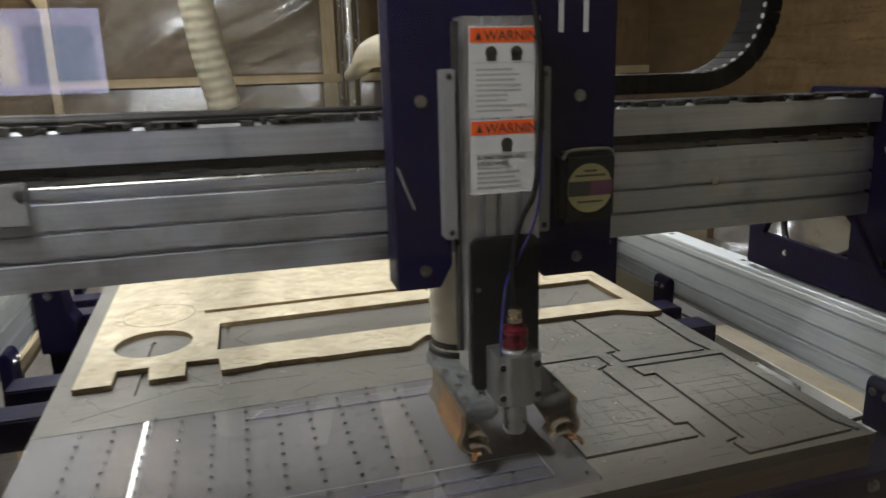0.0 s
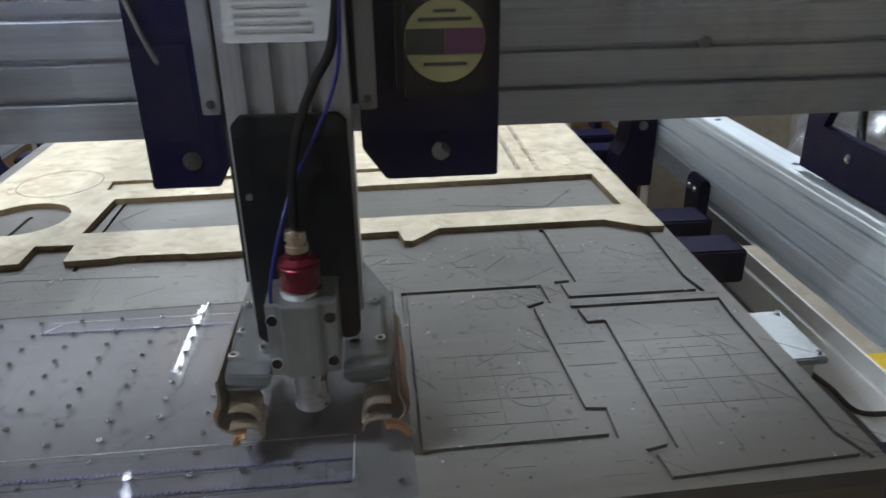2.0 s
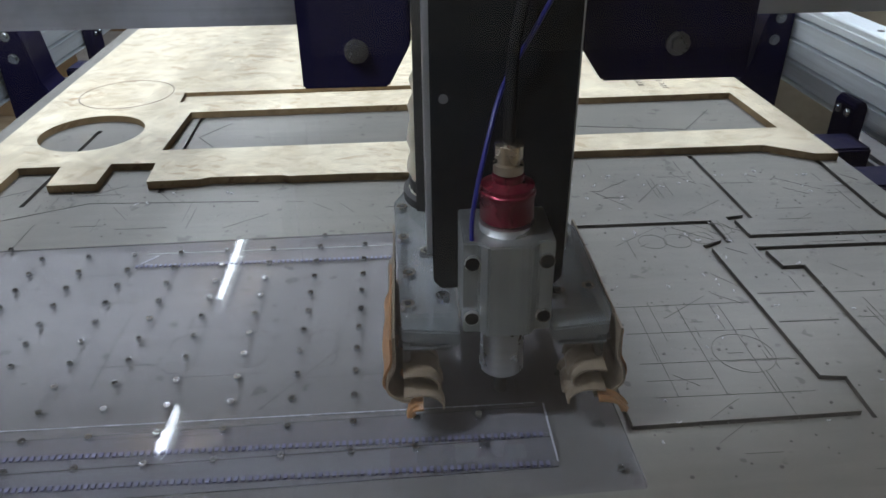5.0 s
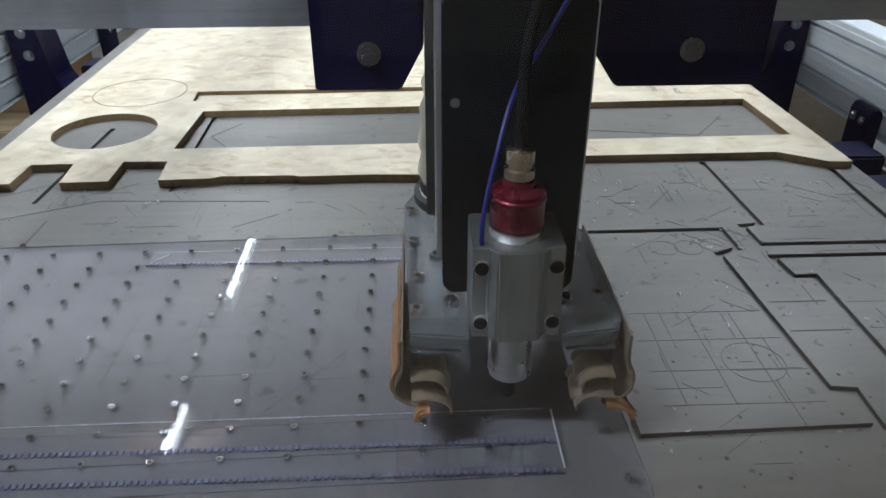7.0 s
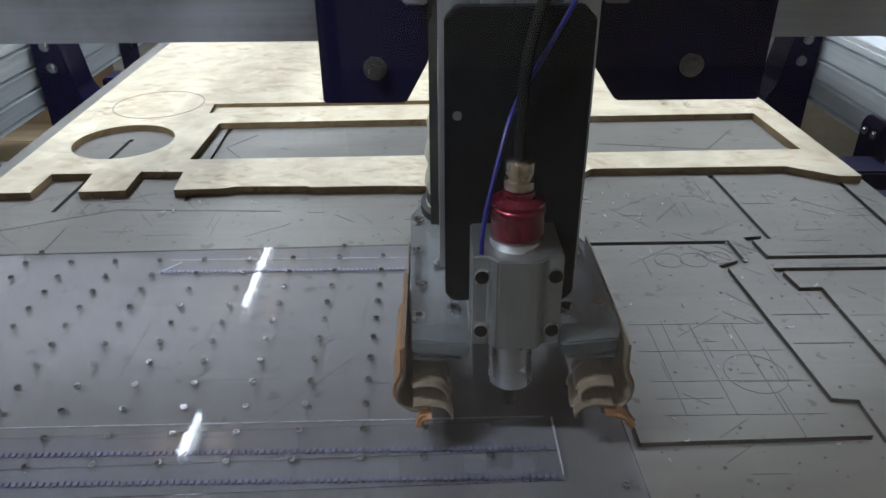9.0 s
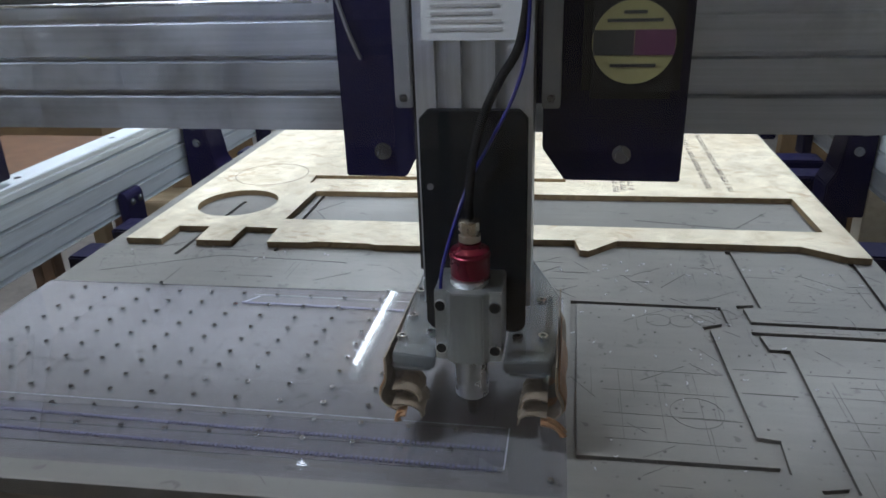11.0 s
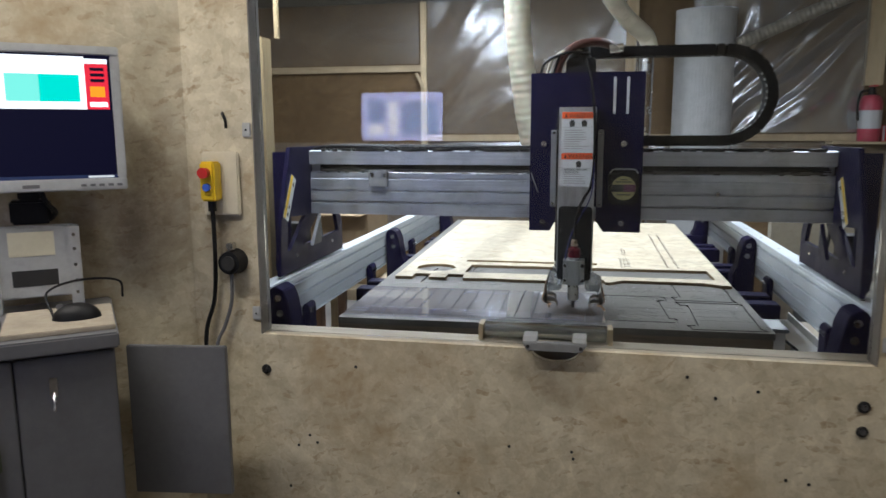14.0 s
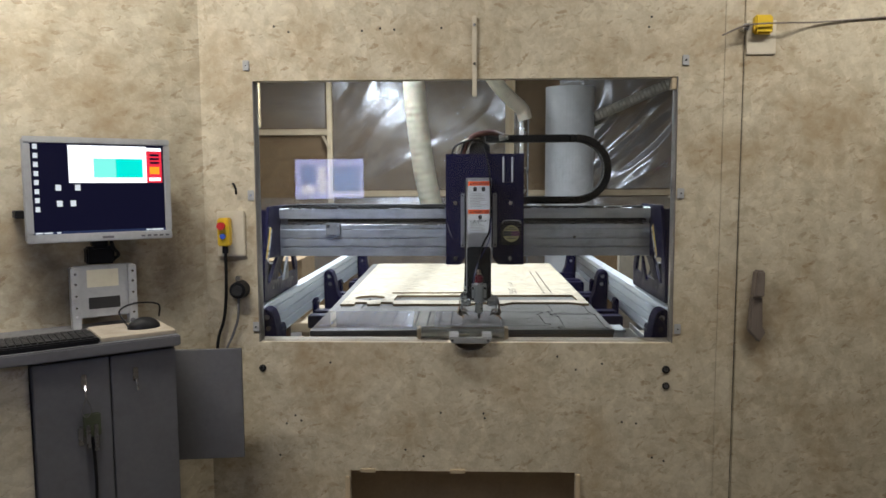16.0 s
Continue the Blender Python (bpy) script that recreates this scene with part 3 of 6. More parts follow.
film = [(-1.543, 0.435, 1.443, 2.770, 1.0, 0.045, 0.75, 2.4, M_FILM), (-3.44, -1.630, 2.153, 2.770, 5.0, 0.010, 0.5, 2.2, M_FILM),
        (1.05, 2.595, 1.443, 2.770, 9.0, 0.125, 0.62, 2.1, M_FILMLIT), (-3.44, 3.46, 0.425, 1.352, 13.0, 0.028, 0.8, 3.0, M_FILM)]
for x0, x1, z0, z1, sd, am, lean, fine, mat in film:
    single("plastic_sheet", polythene(x0, x1, z0, z1, sd, am, lean, fine), mat, "creased polythene sheet on the back wall, brightened as if catching tube light" if mat == M_FILMLIT else "wrinkled clear polythene sheet stapled over the back wall", "plastic sheet", "sheets on the back wall", "", True)

# ---- tube lights ----
def batten_light(name, x0, y0, z, length, mat, along="y", label="lit fluorescent batten on the booth lid"):
    t = thing(name, (x0, y0, z), label, "tube light", "tube lights")
    d = Vector((0, length, 0)) if along == "y" else Vector((length, 0, 0))
    w = Vector((0.03, 0, 0)) if along == "y" else Vector((0, 0.03, 0))
    a = Vector((x0, y0, z))
    part("body", box(tuple(a - w + Vector((0, 0, 0.03))), tuple(a + d + w + Vector((0, 0, 0.075))), 0.004), M_WHITE, t)
    part("tube", cyl(a + d * 0.02, a + d * 0.98, 0.014, None, 16), mat, t, "glowing white tube", True)
    for k in (0.0, 0.975):
        part("tube_holder", box(tuple(a + d * k - w * 0.5 - Vector((0, 0, 0.02))), tuple(a + d * (k + 0.025) + w * 0.5 + Vector((0, 0, 0.035))), 0.002), M_WHITE, t)
    return t


batten_light("tube_light", -1.14, 3.26, 2.88, 1.42, M_TUBE)
batten_light("tube_light", -1.14, 0.93, 2.88, 1.46, M_TUBE)
# right batten is unseen, added by symmetry to even out the bed's light
batten_light("tube_light", 1.25, 0.93, 2.88, 1.46, M_TUBE)
# unseen batten, added to brighten the left of the beam's front
batten_light("tube_light", -1.05, -0.178, 2.20, 0.64, M_TUBEDIM, "x", "unseen lit batten added inside the front wall to light the beam")
lamp("tube_glow", look((-1.14, 3.97, 2.855), (-1.14, 3.97, 0)), 0.03, 1.36, 40, (0.80, 0.875, 1.0))
lamp("tube_glow", look((-1.14, 1.66, 2.855), (-1.14, 1.66, 0)), 0.03, 1.40, 58, (0.80, 0.875, 1.0))
lamp("tube_glow", look((1.25, 1.66, 2.855), (1.25, 1.66, 0)), 0.03, 1.40, 54, (0.80, 0.875, 1.0))
lamp("tube_glow", look((-0.73, -0.16, 2.18), (-0.73, 0.5, 1.1)), 0.62, 0.03, 17, (0.80, 0.875, 1.0))
for x, y, watts in ((-1.3, -1.35, 42.0), (1.6, -1.1, 21.5)):
    batten_light("room_light", x - 0.75, y, 2.92, 1.5, M_ROOMTUBE, "x", "lit fluorescent batten on the workshop ceiling")
    lamp("room_glow", look((x, y, 2.9), (x, y, 0)), 1.5, 0.06, watts, (1.0, 0.95, 0.90))

# ---- machine bed ----
BED = 0.9
bed = thing("router_table", (0, 1.2, 0), "grey fibreboard router bed on a navy steel frame", "machine bed")
outline = [(-0.640, 0.0), (0.633, 0.043), (0.640, 2.52), (-0.712, 2.52)]
top = part("spoilboard", prism(outline, "z", BED - 0.019, BED, 0.0), M_SPOIL, bed, "grey scored fibreboard spoilboard")


def groove(points, w=0.0085, depth=0.0048, closed=False):
    """Round-ended straight trenches along a line of corners, as cutting bodies."""
    out = []
    pts = list(points) + ([points[0]] if closed else [])
    for (ax, ay), (bx, by) in zip(pts, pts[1:]):
        d = Vector((bx - ax, by - ay, 0))
        L = d.length
        m = Matrix.Translation((ax, ay, 0)) @ Matrix.Rotation(math.atan2(d.y, d.x), 4, "Z")
        out.append(box((-w / 2, -w / 2, BED - depth), (L + w / 2, w / 2, BED + 0.02), 0, m))
    return out


cuts = groove([(0.172, 0.457), (0.369, 0.458), (0.371, 0.411), (0.345, 0.399), (0.355, 0.166), (0.377, 0.163), (0.375, 0.119), (0.172, 0.114)], closed=True)
cuts += groove([(0.418, 0.660), (0.423, 0.470), (0.399, 0.466), (0.402, 0.419), (0.598, 0.419), (0.589, 0.469), (0.595, 0.632)])
cuts += groove([(0.404, 0.391), (0.409, 0.348), (0.433, 0.348), (0.430, 0.098), (0.405, 0.092), (0.409, 0.050), (0.616, 0.062), (0.601, 0.101), (0.606, 0.346), (0.609, 0.391)], closed=True)
cuts += groove([(-0.345, 0.90), (-0.335, 0.60)]) + groove([(-0.50, 0.84), (-0.505, 0.57)])
carve(top, cuts)
# outer edge is grimy; trench walls share its dark tone as painted shade
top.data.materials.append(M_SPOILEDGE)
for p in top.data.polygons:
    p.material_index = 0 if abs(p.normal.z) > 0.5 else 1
part("underlay", prism([(x * 0.995, 0.004 + y * 0.985) for x, y in outline], "z", BED - 0.058, BED - 0.0195), M_PLY, bed, "brown wooden underlay board")
for y in (0.70, 0.845, 1.33, 1.47, 1.95, 2.09, 2.47):
    b = box((-0.80, y - 0.038, BED - 0.125), (0.80, y + 0.038, BED - 0.0590), 0.004)
    part("cross_member", b, M_BLUE, bed, "navy steel cross member")
for x in (-0.62, 0.62):
    part("side_member", box((x - 0.03, 0.104, BED - 0.19), (x + 0.03, 2.42, BED - 0.127), 0.004), M_BLUE, bed)
part("corner_plate", box((0.665, 0.096, BED - 0.165), (0.93, 0.205, BED - 0.110), 0.004), M_BLUE, bed, "navy corner of the frame")
part("front_beam", box((-0.93, 0.024, BED - 0.165), (0.93, 0.095, BED - 0.0590), 0.004), M_BLUE, bed, "navy front beam of the frame")
for x in (-0.43, -0.35, 0.43, -0.66, 0.62):
    bolt_head(bed, (x, 0.024, BED - 0.078), (0, -1, 0), 0.008, 0.007)
for x in (-0.80, 0.80):
    for y in (0.10, 1.37, 2.47):
        part("leg", box((x - 0.04, y - 0.04, 0.0), (x + 0.04, y + 0.04, BED - 0.167), 0.004), M_BLUE, bed)
# safety stickers on the front beam
part("sticker", box((0.205, 0.0225, BED - 0.140), (0.318, 0.0238, BED - 0.061), 0), M_PAPER, bed, "white and yellow hazard sticker")
tri_bm = prism([(0.230, BED - 0.115), (0.292, BED - 0.115), (0.261, BED - 0.063)], "y", 0.0213, 0.0224)
part("hazard_sign", tri_bm, M_YELLOW, bed, "yellow triangular hazard sign")
part("hazard_mark", box((0.2592, 0.0204, BED - 0.106), (0.2628, 0.0212, BED - 0.079), 0), M_INK, bed)
part("yellow_band", box((0.310, 0.0214, BED - 0.139), (0.317, 0.0224, BED - 0.062), 0), M_YELLOW, bed)
for x in (-0.068, 0.036):
    part("round_sticker", cyl((x, 0.0238, BED - 0.098), (x, 0.0225, BED - 0.098), 0.035, None, 32), M_BLUEP, bed, "round blue mandatory sign")
    part("sign_mark", cyl((x, 0.0224, BED - 0.090), (x, 0.0215, BED - 0.090), 0.017, None, 20), M_PAPER, bed)

# fine scores, screw holes and swarf on the bed
rnd = random.Random(4)
sc = bmesh.new()
for _ in range(130):
    x, y = rnd.uniform(0.19, 0.62), rnd.uniform(0.06, 0.62)
    if rnd.random() < 0.3:
        x, y = rnd.uniform(-0.6, 0.15), rnd.uniform(0.48, 0.6)
    a, L = rnd.choice((0.0, 0.0, 1.57, 1.57, 0.6, -0.7, 2.2)), rnd.uniform(0.012, 0.07)
    bm_box(sc, (0, -0.00022, 0), (L, 0.00022, 0.0003), 0, Matrix.Translation((x, y, BED)) @ Matrix.Rotation(a, 4, "Z"))
for _ in range(28):
    x, y, a, L = rnd.uniform(-0.58, 0.12), rnd.uniform(0.08, 0.44), rnd.choice((0.0, 0.02, 1.57, 0.9, -0.8)), rnd.uniform(0.02, 0.12)
    bm_box(sc, (0, -0.0003, 0), (L, 0.0003, 0.0004), 0, Matrix.Translation((x, y, BED)) @ Matrix.Rotation(a, 4, "Z"))
for cx, cy in ((-0.215, 0.236), (-0.15, 0.24), (-0.085, 0.236), (-0.105, 0.292), (-0.165, 0.285)):
    for k in range(26):
        r, a = 0.014, math.pi * (k % 13) / 13 + math.pi * (k // 13) + 0.6
        q = (cx + r * math.cos(a), cy + (0.014 if k < 13 else -0.014) + r * math.sin(a))
        bm_box(sc, (-0.002, -0.0003, 0), (0.002, 0.0003, 0.0004), 0, Matrix.Translation((*q, BED)) @ Matrix.Rotation(a + 1.57, 4, "Z"))
for cx, cy, r in ((0.305, 0.205, 0.028), (0.285, 0.415, 0.016), (0.315, 0.415, 0.016), (0.345, 0.42, 0.014), (0.375, 0.44, 0.014)):
    for k in range(28):
        a = 2 * math.pi * k / 28
        L = 2 * math.pi * r / 28
        bm_box(sc, (-L / 2, -0.00028, 0), (L / 2, 0.00028, 0.0003), 0, Matrix.Translation((cx + r * math.cos(a), cy + r * math.sin(a), BED)) @ Matrix.Rotation(a + 1.57, 4, "Z"))
for x0, y0, x1, y1 in ((-0.03, 0.53, 0.10, 0.535), (0.10, 0.535, 0.15, 0.58), (-0.6, 0.49, -0.42, 0.57), (-0.42, 0.57, -0.2, 0.56), (0.30, 0.52, 0.34, 0.57),
                       (-0.33, 0.80, -0.29, 0.86), (-0.33, 0.80, -0.28, 0.73), (0.28, 0.80, 0.45, 0.77), (0.45, 0.77, 0.52, 0.86), (0.36, 0.30, 0.42, 0.30), (0.36, 0.25, 0.42, 0.25)):
    d = Vector((x1 - x0, y1 - y0))
    bm_box(sc, (0, -0.0007, 0), (d.length, 0.0007, 0.0004), 0, Matrix.Translation((x0, y0, BED)) @ Matrix.Rotation(math.atan2(d.y, d.x), 4, "Z"))
# squared-off rows of thin scores beside the trenches
for y in (0.150, 0.195, 0.240, 0.285):
    bm_box(sc, (0.205, y - 0.0002, BED), (0.345, y + 0.0002, BED + 0.0003), 0)
    bm_box(sc, (0.440, y + 0.012, BED), (0.600, y + 0.0124, BED + 0.0003), 0)
for x in (0.225, 0.268, 0.311, 0.465, 0.512, 0.559):
    bm_box(sc, (x - 0.0002, 0.150, BED), (x + 0.0002, 0.285, BED + 0.00035), 0)
tagged(part("score_marks", sc, M_SCORE, bed, "thin dark cutter scores"), kind="stuff")
hs = bmesh.new()
for _ in range(290):
    x, y = rnd.uniform(0.18, 0.62), rnd.uniform(0.06, 0.64)
    bm_cyl(hs, (x, y, BED), (x, y, BED + 0.0004), rnd.choice((0.0007, 0.0009, 0.0011, 0.0017)), None, 8)
for _ in range(120):
    x, y = rnd.uniform(-0.62, 0.16), rnd.uniform(0.47, 0.62)
    bm_cyl(hs, (x, y, BED), (x, y, BED + 0.0004), rnd.choice((0.0007, 0.0009, 0.0014)), None, 8)
tagged(part("screw_holes", hs, M_SCORE, bed, "old screw holes"), kind="stuff")
sw = bmesh.new()
for _ in range(70):
    x, y = rnd.uniform(0.15, 0.62), rnd.uniform(0.05, 0.6)
    if rnd.random() < 0.35:
        x, y = rnd.uniform(-0.6, 0.5), rnd.uniform(0.56, 0.6)
    a = rnd.uniform(0, 6.28)
    L = rnd.uniform(0.0012, 0.0035)
    p = [(x + L * k * math.cos(a + 0.5 * k), y + L * k * math.sin(a + 0.5 * k), BED + 0.0012 + rnd.uniform(0, 0.001)) for k in range(3)]
    bm_tube(sw, p, rnd.uniform(0.0004, 0.0009), 4, 2)
single("swarf", sw, M_CHIP, "pale curls of plastic swarf strewn on the bed", "swarf", "", "stuff")

# ---- the cut strand board sheet lying on the bed ----
SHEET = 0.0115        # thickness
sheet_outline = [(-0.62, 0.604), (-0.553, 0.605), (-0.553, 0.670), (-0.493, 0.671), (-0.487, 0.606), (-0.422, 0.608), (-0.424, 0.676), (-0.361, 0.674), (-0.355, 0.609), (-0.284, 0.612), (-0.272, 0.618),
                 (-0.172, 0.617), (-0.164, 0.613), (-0.060, 0.615), (0.022, 0.611), (0.068, 0.659), (0.172, 0.664), (0.180, 0.623), (0.194, 0.619), (0.242, 0.668), (0.530, 0.670), (0.590, 0.632), (0.624, 0.630), (0.620, 2.44), (-0.655, 2.44)]
sheet = thing("strand_board_sheet", (0, 1.5, BED), "pale strand board sheet with shapes cut out, lying on the bed", "board")
board = part("board", prism(sheet_outline, "z", BED + 0.0005, BED + SHEET), M_OSB_SHEET, sheet)
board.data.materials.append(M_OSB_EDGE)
carve(board, [prism([(-0.365, 0.722), (0.583, 0.738), (0.578, 0.913), (-0.363, 0.890)], "z", BED - 0.01, BED + 0.05),
              cyl((-0.497, 0.806, BED - 0.01), (-0.497, 0.806, BED + 0.05), 0.079, None, 64),
              prism([(-0.395, 0.946), (0.152, 0.966), (0.152, 1.010), (-0.400, 0.999)], "z", BED + 0.004, BED + 0.05)])
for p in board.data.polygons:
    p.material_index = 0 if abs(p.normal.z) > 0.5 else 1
ring = bmesh.new()
for k in range(60):
    a = 2 * math.pi * k / 60
    L = 2 * math.pi * 0.081 / 60
    bm_box(ring, (-L / 2, -0.0007, 0), (L / 2, 0.0007, 0.0005), 0, Matrix.Translation((-0.503, 1.000, BED + SHEET)) @ Matrix.Rotation(a, 4, "Z") @ Matrix.Translation((0, 0.081, 0)))
part("scored_ring", ring, M_INKBROWN, sheet, "thin scored circle")
ink = bmesh.new()
r2 = random.Random(9)
for x0, y0, y1, w, n in ((0.247, 0.93, 1.15, 0.046, 3), (0.265, 1.23, 1.43, 0.020, 2), (0.430, 0.94, 1.95, 0.015, 1), (0.470, 0.95, 1.95, 0.015, 1)):
    for k in range(n):
        y = y0
        while y < y1:
            L = r2.uniform(0.007, 0.013) * (1.5 if n > 1 else 1)
            u = x0 + w * k / n
            v = u + w / n * 0.72
            if r2.random() < 0.84:
                bm_box(ink, (u, y, BED + SHEET + 0.0001), (v, y + L * 0.22, BED + SHEET + 0.0004), 0)
                if r2.random() < 0.7:
                    bm_box(ink, (u, y + L * 0.5, BED + SHEET + 0.0001), (v * 0.5 + u * 0.5, y + L * 0.7, BED + SHEET + 0.0004), 0)
                q = r2.choice((u, v - (v - u) * 0.25))
                bm_box(ink, (q, y + L * 0.23, BED + SHEET + 0.0001), (q + (v - u) * 0.25, y + L * 0.49, BED + SHEET + 0.0004), 0)
            y += L
tagged(part("stencil_print", ink, M_INKBROWN, sheet, "unreadable rows of dark stencil print"), kind="stuff")

# ---- polycarbonate plate ----
PT = BED + 0.005
PLATE = Matrix.Translation((0.168, 0.054, 0)) @ Matrix.Rotation(radians(1.6), 4, "Z")
plate = thing("polycarbonate_plate", (-0.2, 0.25, BED), "clear bluish polycarbonate plate screwed to the bed", "plastic plate")
sheet_bm = prism([(-0.803, 0), (0, 0), (0, 0.405), (-0.806, 0.405)], "z", BED - 0.0003, PT)
bmesh.ops.transform(sheet_bm, matrix=PLATE, verts=sheet_bm.verts)
body = part("sheet", sheet_bm, M_POLY, plate, "clear bluish plastic sheet")
body.visible_shadow = False
for y0, y1, tip in ((0.0215, 0.0525, 0.5), (0.0535, 0.0880, -0.4)):
    lift = PLATE @ Matrix.Translation((0, y1, PT + 0.0004)) @ Matrix.Rotation(radians(-tip), 4, "X") @ Matrix.Translation((0, -y1, 0))
    strip = part("rack_strip", box((-0.739, y0, 0), (-0.0612, y1, 0.0011), 0, lift), M_THIN, plate, "thin lifted strip of clear plastic")
    strip.visible_shadow = False
teeth = bmesh.new()


def rack(x0, x1, y, pitch=0.0052):
    n = int((x1 - x0) / pitch)
    for k in range(n):
        x = x0 + k * pitch
        bm_box(teeth, (x, y, PT - 0.002), (x + pitch * 0.5, y + 0.0045, PT + 0.0009), 0)


rack(-0.62, 0.105, 0.107), rack(-0.62, 0.105, 0.076), rack(-0.305, 0.10, 0.392)
tagged(part("rack_teeth", teeth, flat("milled blue edge", (0.11, 0.11, 0.19), 0.4), plate, "rows of milled bluish gear teeth"), kind="stuff")
edge = bmesh.new()
r3 = random.Random(2)
for k in range(240):
    x = -0.6 + k * 0.00295
    if r3.random() < 0.62:
        continue
    bm_box(edge, (x, 0.1382 + 0.007 * (x + 0.6) / 0.7 + r3.uniform(-0.0004, 0.0004), PT), (x + r3.uniform(0.0012, 0.0029), 0.1393 + 0.007 * (x + 0.6) / 0.7, PT + 0.0004), 0)
for k in range(24):
    y = 0.08 + k * 0.0027
    bm_box(edge, (0.106, y, PT), (0.1075, y + 0.0025, PT + 0.0007), 0)
for k in range(12):
    bm_box(edge, (-0.305 + k * 0.0016, 0.3935 + k * 0.0019, PT), (-0.3035 + k * 0.0016, 0.3955 + k * 0.0019, PT + 0.0006), 0)
tagged(part("cut_edges", edge, M_FROST, plate, "frosted white cut lines"), kind="stuff")
lines = bmesh.new()
for x0, x1, y in ((-0.30, 0.10, 0.421),):
    bm_box(lines, (x0, y, PT), (x1, y + 0.0008, PT + 0.0003), 0)
part("cut_line", prism([(-0.6, 0.1386), (0.1, 0.1456), (0.1, 0.1462), (-0.6, 0.1392)], "z", PT, PT + 0.0002), M_FROST, plate, "long frosted cut line")
part("score_lines", lines, M_INKGREY, plate)
screw_bm = bmesh.new()
bm_lathe(screw_bm, (0, 0, 0), [(0.0030, -0.0003), (0.0030, 0.0030), (0.0027, 0.0034), (0.0017, 0.0034), (0.0015, 0.0012), (0.0002, 0.0012)], 14)
screw_me = bpy.data.meshes.new("screw")
screw_bm.to_mesh(screw_me)
screw_bm.free()
screw_me.materials.append(M_WASHER)
for i in range(-6, 7):
    for j in range(11):
        x, y = -0.260 + 0.0520 * i, 0.0953 + 0.0323 * j + 0.0009 * i
        if i > 4 and j > 1:
            continue
        o = new("screw", screw_me)
        o.parent = plate
        o.matrix_parent_inverse = plate.matrix_world.inverted()
        o.matrix_basis = Matrix.Translation((x + r3.uniform(-0.001, 0.001), y, PT + 0.0004)) @ Matrix.Rotation(radians(r3.uniform(-2, 2)), 4, "X") @ Matrix.Rotation(radians(r3.uniform(-2, 2)), 4, "Y")
for x, y in ((0.152, 0.068), (-0.1, 0.447), (-0.46, 0.44)):
    o = new("screw", screw_me)
    o.parent = plate
    o.matrix_parent_inverse = plate.matrix_world.inverted()
    o.matrix_basis = Matrix.Translation((x, y, PT + 0.0004))

# ---- side rails ----
def side_rail(s):
    r = thing("machine_rail", (s * 0.83, 1.2, 0.86), "ribbed aluminium side rail of the router", "machine rail", "side rails")
    prof = [(0.825, 0.842)]
    for z in (0.848, 0.889, 0.931, 0.974):
        prof += [(0.825, z - 0.006), (0.8225, z - 0.005), (0.8225, z - 0.0025), (0.838, z - 0.001), (0.838, z + 0.004), (0.825, z + 0.0045)]
    prof += [(0.825, 0.990), (0.8268, 0.992), (0.8268, 1.001), (0.829, 1.004), (0.878, 1.004), (0.880, 1.002), (0.880, 0.842)]
    part("extrusion", prism([(s * x, z) for x, z in prof], "y", -0.11, 2.62), M_ALU_Y, r)
    for k in range(9):
        y = 0.05 + 0.3 * k
        part("bolt", cyl((s * 0.850, y, 1.0035), (s * 0.850, y, 1.0048), 0.0065, None, 12), M_RUBBER, r, "dark bolt hole")
    for y in (-0.055, 1.24, 2.5):
        o = prism([(s * 0.7310, 0.775), (s * 0.8210, 0.775), (s * 0.8210, 0.99), (s * 0.8140, 1.004), (s * 0.7980, 1.01), (s * 0.7740, 0.998), (s * 0.7610, 0.965), (s * 0.7480, 0.88), (s * 0.7310, 0.85)], "y", y - 0.045, y + 0.045, 0.003)
        b = part("bracket", o, M_BLUE, r, "navy steel bracket")
        bolt_head(b, (s * 0.7910, y - 0.0455, 0.975), (0, -1, 0), 0.008, 0.006)
        bolt_head(b, (s * 0.7860, y - 0.0455, 0.93), (0, -1, 0), 0.008, 0.006)
    for y in (0.19, 0.915, 1.66):
        o = prism([(s * 0.7980, 0.80), (s * 0.8230, 0.80), (s * 0.8230, 0.885), (s * 0.8160, 0.896), (s * 0.8050, 0.896), (s * 0.7980, 0.885)], "y", y - 0.032, y + 0.032, 0.002)
        b = part("tab", o, M_BLUE, r, "small navy mounting tab")
        for d in (-0.015, 0.015):
            bolt_head(b, (s * 0.7975, y + d, 0.872), (-s, 0, 0), 0.006, 0.005)
    return r


side_rail(1), side_rail(-1)

# ---- gantry ----
XB = 0.069            # the cutter's line across the bed
GY = 0.30             # front face of the beam
gantry = thing("router_gantry", (0, GY + 0.07, 1.02), "ribbed aluminium gantry beam on navy end plates", "machine gantry")
g = [(GY, 1.185), (GY, 1.222), (GY + 0.003, 1.2235), (GY + 0.012, 1.224), (GY + 0.012, 1.2295), (GY, 1.231), (GY, 1.2615), (GY + 0.004, 1.263), (GY + 0.008, 1.2635), (GY + 0.008, 1.2675), (GY + 0.001, 1.269), (GY + 0.001, 1.304), (GY + 0.005, 1.3065),
     (GY + 0.005, 1.327), (GY + 0.02, 1.329), (GY + 0.02, 1.3535), (GY - 0.006, 1.355), (GY - 0.006, 1.398), (GY, 1.402), (GY + 0.13, 1.402), (GY + 0.13, 1.362), (GY + 0.082, 1.350), (GY + 0.082, 1.185)]
part("beam", prism(g, "x", -0.835, 0.835), M_ALU, gantry, "ribbed drawn aluminium beam")
part("rail_cover", box((-0.80, GY + 0.006, 1.3385), (0.80, GY + 0.0199, 1.3533), 0.001), M_RUBBER, gantry, "black greasy felt strip")
